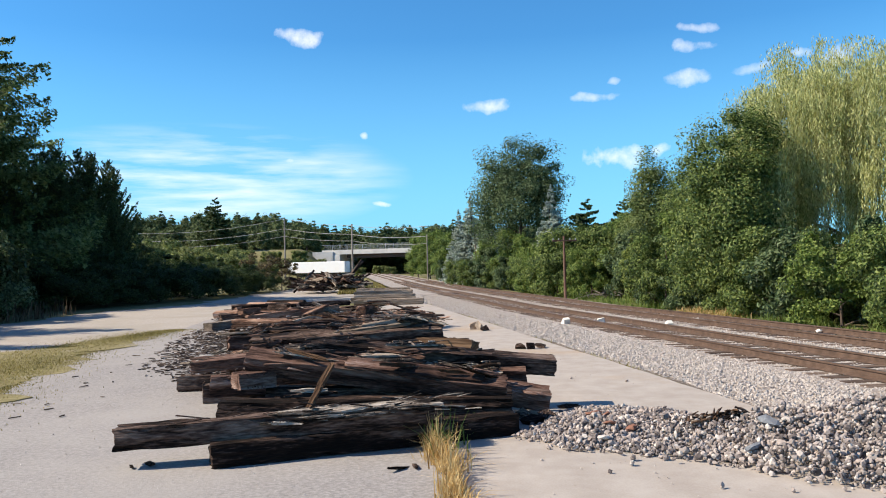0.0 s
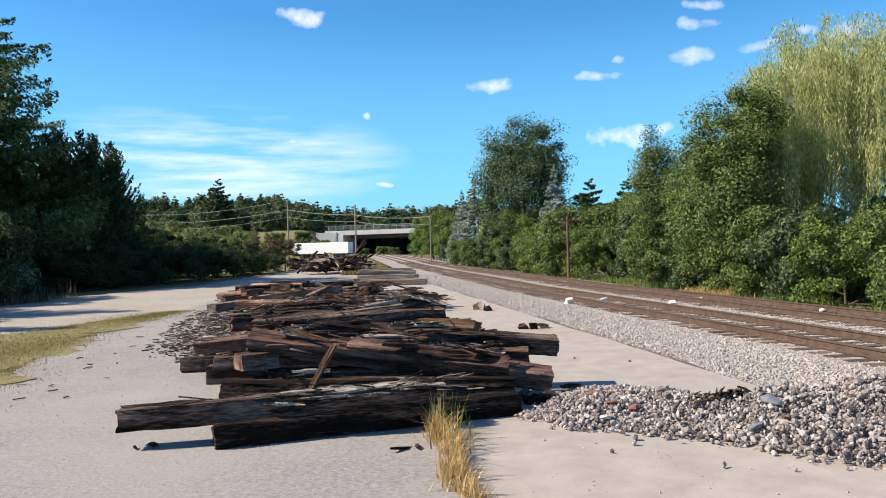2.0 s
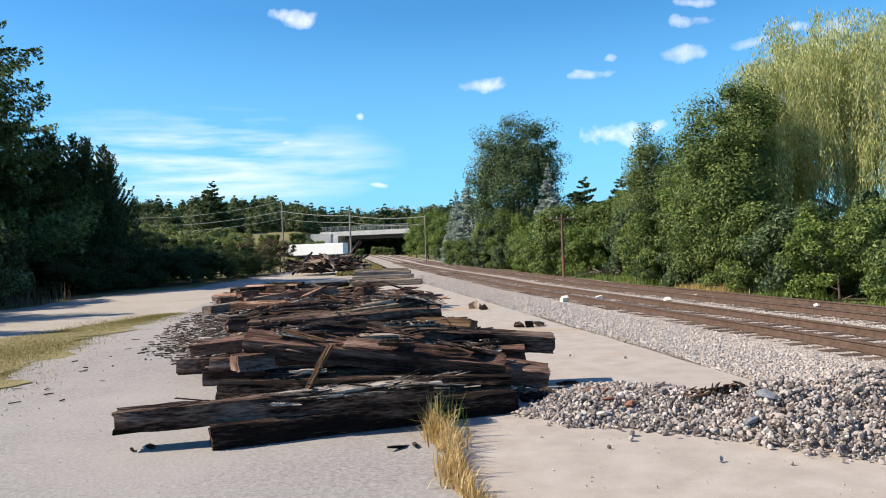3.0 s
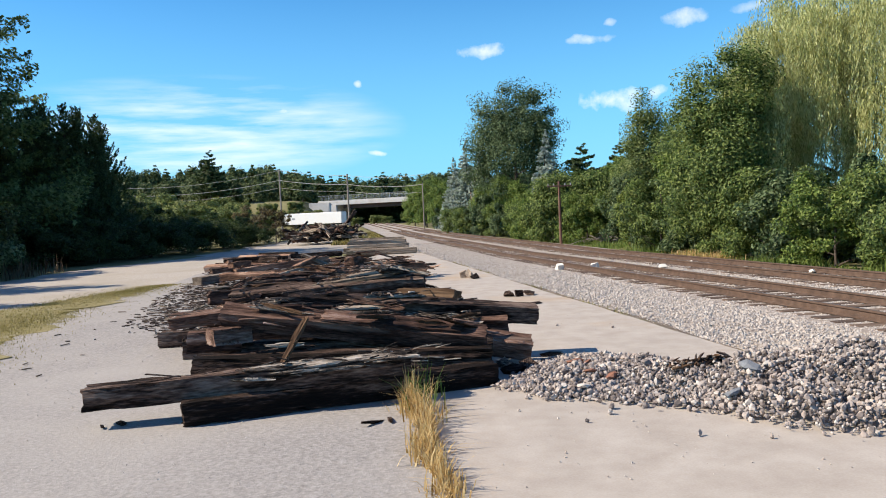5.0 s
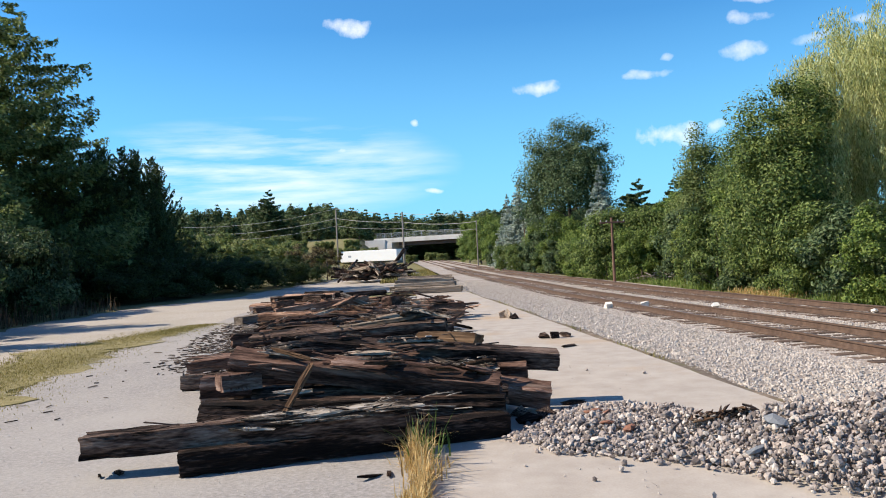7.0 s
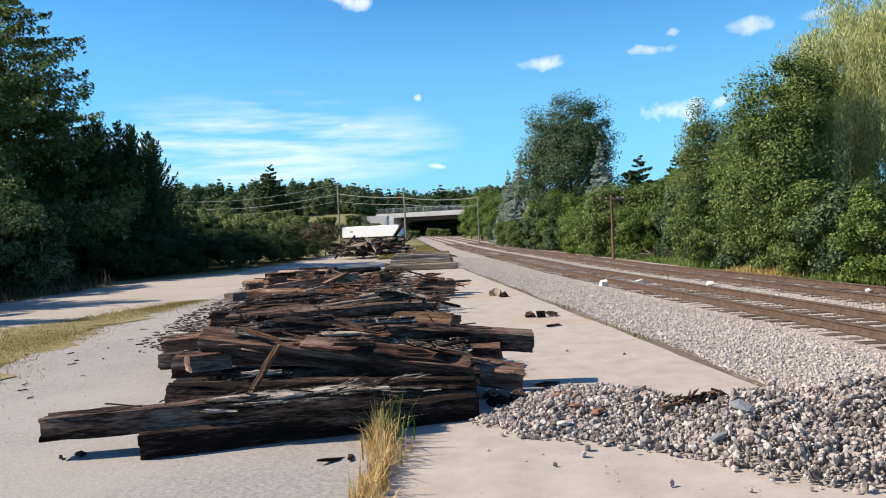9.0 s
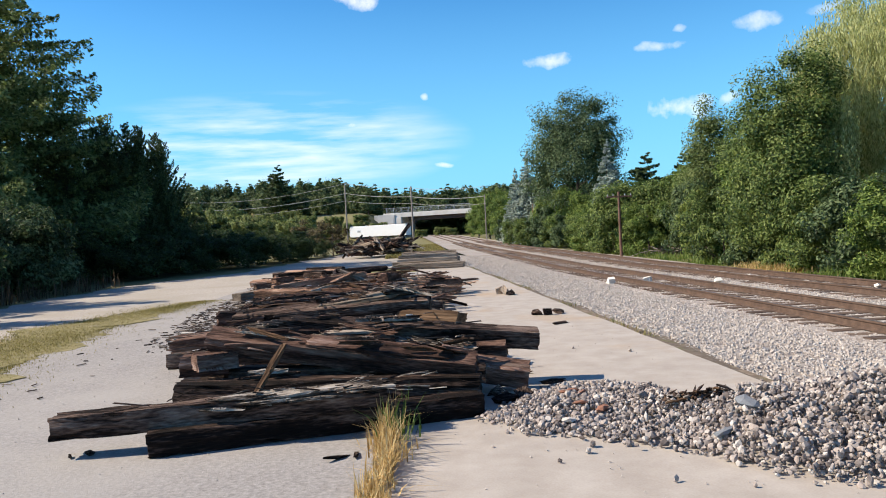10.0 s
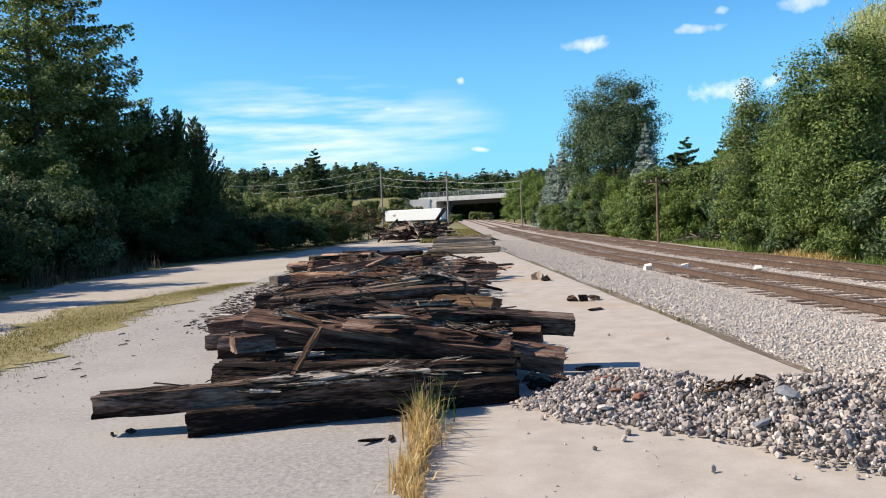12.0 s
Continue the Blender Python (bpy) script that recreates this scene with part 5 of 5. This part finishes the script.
for bx, by, s in ((-26, 95, 1.2), (-32, 98, 1.4), (-24, 105, 1.3), (-29, 110, 1.5), (-37, 100, 1.7), (-36, 112, 1.6), (-21, 118, 0.9), (-27, 130, 1.0), (-30, 205, 1.1), (-24, 212, 1.1), (-36, 212, 1.2), (-29, 217, 1.0), (-22, 221, 0.9), (-42, 205, 1.3), (-48, 215, 1.4), (-12, 205, 0.7), (-7, 215, 0.8), (-4, 212, 0.7)):
    again(light, bx, by, hedge.uniform(0, 360), s)
brown = plant("bush", "thin reddish-brown bush at the end of the drive", "bush", -8.3, 49.0, broad_crown(2.0, 1.3, 0.0, 57, 5000, 0.07, 40), L_RUST, limbs(1.7, 1.0, 57, 0.04, 7, 0.05), "bushes along the drive", 57)
again(brown, -9.8, 50.5, 100, 1.15)
far_pine = plant("pine_tree", "dark pine on the wooded ridge", "tree", -20, 290, conifer_crown(10.5, 3.4, 1.0, 61, 2900, 0.5, 0.05, 13, 0.3, 0.6), L_RIDGE, limbs(10, 2, 61, 0.2, 3), "wooded ridge", 61)
far_tree = plant("broad_tree", "round broad-leaved tree on the wooded ridge", "tree", -40, 285, broad_crown(9.6, 4.0, 0.3, 63, 3200, 0.48, 90, point=0.25), L_RIDGE, limbs(9, 2, 63, 0.2, 3), "wooded ridge", 63)
for k in range(270):
    fx, fy = -125 + 175 * (k + hedge.random()) / 270, hedge.choice([272, 284, 296, 310]) + hedge.uniform(-4, 4)
    again(far_pine if hedge.random() < 0.5 else far_tree, fx, fy, hedge.uniform(0, 360), hedge.uniform(0.85, 1.12), hedge.uniform(0.92, 1.12), 0.3)
# dark bushes added behind the bridge as the deep shade under its deck
for k in range(9):
    again(dark, -15 + 2.6 * k, 245 - 1.4 * k, hedge.uniform(0, 360), hedge.uniform(1.7, 2.1), 1.1, 0.4)
again(pine, -55.5, 232, 40, 1.45)
again(pine, -58, 236, 140, 1.1)
for k in range(30):
    fx, fy = hedge.uniform(-115, -28), hedge.uniform(236, 262)
    again(far_tree, fx, fy, hedge.uniform(0, 360), hedge.uniform(0.5, 0.95))


# grasses
def blades(name, x, y, z, h, mat, seed, width=0.008, lean=0.35):
    g = np.random.default_rng(seed)
    n = len(x)
    a, le = g.uniform(0, 2 * math.pi, n), np.abs(g.normal(0, lean, n))
    d = np.stack([np.cos(a), np.sin(a)], -1)
    wv = np.stack([-d[:, 1], d[:, 0]], -1) * (width * g.uniform(0.6, 1.4, n))[:, None]
    base = np.stack([x, y], -1)
    rows = []
    for t, k in ((0, 1.0), (0.55, 0.8), (1.0, 0.08)):
        c = base + d * (h * le * t ** 1.7)[:, None]
        zz = z + h * t * (1 - 0.35 * le * t)
        rows += [np.concatenate([c - wv * k, zz[:, None]], 1), np.concatenate([c + wv * k, zz[:, None]], 1)]
    v = np.stack(rows, 1)
    f = np.array([(0, 1, 3, 2), (2, 3, 5, 4)])
    F = f[None] + (np.arange(n) * 6)[:, None, None]
    return fast_mesh(name, v.reshape(-1, 3), F.reshape(-1, 4), mat)


g = np.random.default_rng(77)
n = 1800
ty = 3.6 + 2.75 * g.random(n) ** 0.75
tx = seam_x(ty) + g.normal(0.0, 0.05, n) * (0.5 + 0.6 * (np.sin(ty * 7.0) > -0.3)) + 0.03 * np.sin(ty * 5)
tagged(new("dry_grass", blades("dry_grass", tx, ty, np.full(n, 0.015), g.uniform(0.03, 0.15, n) + g.random(n) ** 3 * 0.26 * (ty - 3.6) / 2.75, L_STRAW, 3, 0.0046, 0.6)), "straw-coloured grass in the pavement joint", "grass", kind="stuff")
n = 70
ty = g.uniform(5.7, 6.6, n)
tx = seam_x(ty) + g.normal(0.06, 0.10, n)
tagged(new("green_grass", blades("green_grass", tx, ty, np.full(n, 0.015), g.uniform(0.14, 0.38, n), L_GRASS, 4, 0.0065, 0.6)), "tall green grass growing through the ties", "grass", kind="stuff")
n = 56000
ty = 6.0 + 13.5 * g.random(n) ** 0.9
lo = np.interp(ty, [5, 11, 14.6, 16.5, 19.5], [-7.0, -7.3, -8.2, -7.6, -6.5])
hi = np.array([asphalt_left(v) for v in ty]) + 0.1
tx = lo + (hi - lo) * g.random(n) + g.normal(0, 0.16, n) * g.choice([1.0, 1.0, 2.8], n)
tagged(new("verge_grass", blades("verge_grass", tx, ty, np.full(n, 0.0), g.uniform(0.012, 0.05, n), L_VERGE, 5, 0.005, 0.9)), "dry yellow grass verge between asphalt and gravel", "grass", kind="stuff")
n = 12000
ty = g.uniform(17, 90, n)
tx = 13.2 + g.random(n) * 2.6 + np.maximum(0, 24 - ty) * 0.05 - np.clip((ty - 36) * 0.06, 0, 2.2)
tagged(new("tall_grass", blades("tall_grass", tx, ty, ground_z(tx, ty), g.uniform(0.1, 0.6, n) * (0.6 + 0.5 * np.sin(ty * 0.9)), L_GRASS, 6, 0.018, 0.5)), "tall green grass below the hedge", "grass", kind="stuff")
n = 260
ty = 21 + 7 * g.random(n) ** 1.5
tx = np.interp(ty, [20, 22, 28, 33], [-12.4, -12.8, -12.2, -10.2]) - 0.9 * g.random(n) ** 1.5
tagged(new("dry_weeds", blades("dry_weeds", tx, ty, np.zeros(n), g.uniform(0.2, 0.85, n), L_WEED, 7, 0.014, 0.35)), "dead brown weed stalks beside the drive", "weeds", kind="stuff")
n = 30000
ty = 40 + 90 * g.random(n) ** 1.2
tx = np.interp(ty, [33, 46, 60, 120], [-2.0, -1.9, -3.2, -7.4]) + g.uniform(-2.4, 2.0, n) * (0.5 + ty / 100)
tagged(new("rough_grass", blades("rough_grass", tx, ty, ground_z(tx, ty), g.uniform(0.1, 0.35, n), L_VERGE, 8, 0.03, 0.6)), "rough green grass beside the track", "grass", kind="stuff")


# ---- bridge, trailer, poles ----
bridge = thing("road_bridge", "pale concrete road bridge over the railway", "bridge", m=Matrix.Translation((-18, 230, 0)) @ pose(0, 0, -1.5, 0, -0.2, -20) @ Matrix.Translation((18, -230, 0)))
part("deck", box("deck", M_BRIDGE, -3.7, 236, 6.5, 36.4, 12, 1.0, 0.05), bridge)
for k in range(5):
    part("girder", box("girder", M_GIRDER, -1.5, 231.6 + 2.2 * k, 5.45, 32, 0.5, 1.1, 0.03), bridge, "dark steel girder")
part("abutment", box("abutment", M_BRIDGE, -20.2, 236, 2.2, 2.2, 12.4, 7.6, 0.05), bridge)
part("abutment", box("abutment", M_BRIDGE, 14, 236, 2.2, 2.2, 12.4, 7.6, 0.05), bridge)
part("wing_wall", mesh("wing_wall", [(-21.2, 229.6, -1.8), (-21.2, 229.6, 6.9), (-27.5, 228.9, 6.9), (-27.5, 228.9, 5.4), (-22.6, 229.3, 1.5),
                                     (-21.2, 230.2, -1.8), (-21.2, 230.2, 6.9), (-27.5, 229.5, 6.9), (-27.5, 229.5, 5.4), (-22.6, 229.9, 1.5)],
                       [(0, 1, 2, 3, 4), (9, 8, 7, 6, 5), (0, 5, 6, 1), (1, 6, 7, 2), (2, 7, 8, 3), (3, 8, 9, 4), (4, 9, 5, 0)], M_BRIDGE), bridge)
part("parapet", box("parapet", M_BRIDGE, -3, 230.2, 7.1, 44, 0.35, 0.45, 0.03), bridge)
RAILPOST = box("fence_post", M_STEEL, 0, 0, 0.75, 0.1, 0.1, 1.5, 0.01)
fence = part("fence", box("fence_rail", M_STEEL, -3, 230.2, 8.8, 44, 0.07, 0.08, 0.01), bridge, "galvanised mesh fence")
for k in range(19):
    part("fence_post", RAILPOST, fence, m=Matrix.Translation((-24 + k * 2.4, 230.2, 7.3)))
mv, mf = [], []
for k in range(160):
    mv += [(-24 + k * 0.275, 230.2, 7.35), (-24 + k * 0.275 + 0.05, 230.2, 7.35), (-24 + k * 0.275 + 0.05, 230.2, 8.8), (-24 + k * 0.275, 230.2, 8.8)]
    mf.append((4 * k, 4 * k + 1, 4 * k + 2, 4 * k + 3))
tagged(part("fence_wire", mesh("fence_wire", mv, mf, M_STEEL), fence), kind="stuff")

truck = thing("semi_trailer", "long white box trailer parked by the road", "trailer", m=Matrix.Translation((-21.6, 200, 0)) @ pose(0, 0, 0, 0, 0, -25) @ Matrix.Translation((21.6, -200, 0)))
part("body", box("body", M_TRAILER, -22.3, 200, 0.95, 16.8, 2.6, 2.85, 0.08), truck)
part("front_fairing", box("front_fairing", M_TRAILER, -30.8, 200, 0.85, 0.5, 2.3, 2.3, 0.2), truck)
part("chassis", box("chassis", M_DARK, -21.6, 200, -0.6, 13.5, 1.2, 0.25, 0.03), truck, "dark steel chassis")
WHEEL = mesh("wheel", *tube([(0, -0.28, 0), (0, 0.28, 0)], [0.5, 0.5], 20), M_DARK)
for wx in (-16.2, -17.5, -27.4):
    for wy in (198.9, 201.1):
        part("wheel", WHEEL, truck, "black rubber tyre", Matrix.Translation((wx, wy, -1.28)))
part("landing_leg", box("landing_leg", M_DARK, -25.2, 199.2, -1.2, 0.2, 0.2, 1.2, 0.02), truck)
part("marking", box("marking", M_STEEL, -27.9, 198.69, 1.0, 0.9, 0.012, 0.5, 0.002), truck, "small grey panel")


def utility_pole(x, y, z0, z1, r, mat, arms=(), label="tall weathered wooden utility pole", lean=0.0):
    ob = thing("utility_pole", label, "utility pole", "poles along the railway", pose(x, y, z0, 0, lean, 0))
    h = z1 - z0
    part("pole", mesh("pole", *tube([(0, 0, -0.3), (0, 0, h * 0.5), (0, 0, h)], [r, r * 0.85, r * 0.7], 10), mat, True), ob)
    for az, half in arms:
        arm = part("crossarm", box("crossarm", mat, 0, -r - 0.05, h - az, half * 2, 0.09, 0.11, 0.01), ob)
        for s in (-0.9, -0.45, 0.45, 0.9):
            part("insulator", mesh("insulator", *tube([(s * half, -r - 0.05, h - az + 0.05), (s * half, -r - 0.05, h - az + 0.2)], [0.04, 0.03], 8), M_STEEL), arm)
    return ob


utility_pole(-11.6, 170, float(ground_z(-11.6, 170)), 10.3, 0.24, M_POLE)
utility_pole(-29.1, 190, float(ground_z(-29.1, 190)), 13.0, 0.22, M_POLE)
utility_pole(3.1, 120, float(ground_z(3.1, 120)), 5.9, 0.11, M_POLE)
utility_pole(10.95, 55.5, float(ground_z(10.95, 55.5)), 3.25, 0.11, M_POLE_RED, ((0.35, 0.9),), "short brown pole with a crossarm")
utility_pole(8.4, 97, float(ground_z(8.4, 97)), 3.6, 0.09, M_POLE_RED, (), "short brown pole without arms")


def cable(points, r=0.05):
    ob = thing("overhead_cable", "thin overhead cable strung between poles", "cable", "overhead cables")
    ob_part = part("strand", mesh("strand", *tube(points, [r] * len(points), 5), M_WIRE), ob)
    return ob_part


def sag(p, q, drop, n=14):
    p, q = Vector(p), Vector(q)
    return [p.lerp(q, k / n) - Vector((0, 0, drop * 4 * (k / n) * (1 - k / n))) for k in range(n + 1)]


for dz, r in ((0.0, 0.04), (-2.4, 0.05), (-4.2, 0.035)):
    cable(sag((-78, 210, 11.5 + dz * 0.8), (-29.1, 190, 12.9 + dz), 1.6) + sag((-29.1, 190, 12.9 + dz), (-11.6, 170, 10.0 + dz * 0.8), 0.35)[1:] + sag((-11.6, 170, 10.0 + dz * 0.8), (4, 150, 8.6 + dz * 0.8), 0.5)[1:], r)


# ---- small things at the margins ----
twig = random.Random(9)
brush = thing("brush_pile", "heap of dead grey-brown branches by the hedge", "brush pile", m=pose(14.3, 57, float(ground_z(14.3, 57))))
for k in range(46):
    a, b = twig.uniform(0, 6.28), twig.uniform(0.05, 0.7)
    L = twig.uniform(0.6, 1.7)
    c = Vector((twig.gauss(0, 0.9), twig.gauss(0, 0.5), 0.12 + twig.random() * 0.55))
    d = Vector((math.cos(a), math.sin(a), 0.25 * math.sin(b * 4))) * L / 2
    part("branch", mesh("branch", *tube([c - d, c + d * 0.2 + Vector((0, 0, 0.06)), c + d], [0.035, 0.024, 0.008], 5), M_POLE), brush)
straw_rng = np.random.default_rng(91)
n = 2600
sy, sx = straw_rng.normal(36.5, 1.1, n), straw_rng.normal(13.9, 0.45, n)
tagged(new("dead_grass", blades("dead_grass", sx, sy, ground_z(sx, sy), straw_rng.uniform(0.1, 0.5, n), L_STRAW, 12, 0.014, 0.7)), "bleached tuft of dead grass below the hedge", "grass", kind="stuff")
n = 900
sx, sy = straw_rng.uniform(-5.6, 2.4, n), 4.0 + 11 * straw_rng.random(n) ** 1.4
sx = np.where(sx < edge_x(sy) - 0.1, sx, sx - 5)
tagged(new("grit", stone_cloud("grit", np.stack([sx, sy, np.full(n, 0.020)], -1), straw_rng.uniform(0.002, 0.0065, n), M_BALLAST, 77)), "loose grit strewn over the pavement", "grit", kind="stuff")
n = 900
sy = straw_rng.uniform(5, 30, n)
sx = edge_x(sy) + 0.12 + 0.3 * straw_rng.random(n)
clump = np.sin(sy * 1.7) + np.sin(sy * 0.63) > 0.3
sx, sy = sx[clump], sy[clump]
tagged(new("edge_weeds", blades("edge_weeds", sx, sy, bed_z(sx, sy) + 0.02, straw_rng.uniform(0.03, 0.14, len(sx)), L_VERGE, 14, 0.006, 0.7)), "thin weeds along the platform edge", "weeds", kind="stuff")
post = thing("marker_post", "short pale marker post beside the track", "marker post", m=pose(6.7, 108, float(ground_z(6.7, 108))))
part("shaft", box("shaft", M_TRAILER, 0, 0, 0.65, 0.3, 0.12, 1.3, 0.02), post)
part("cap", box("cap", M_STEEL, 0, 0, 1.33, 0.34, 0.16, 0.06, 0.01), post)
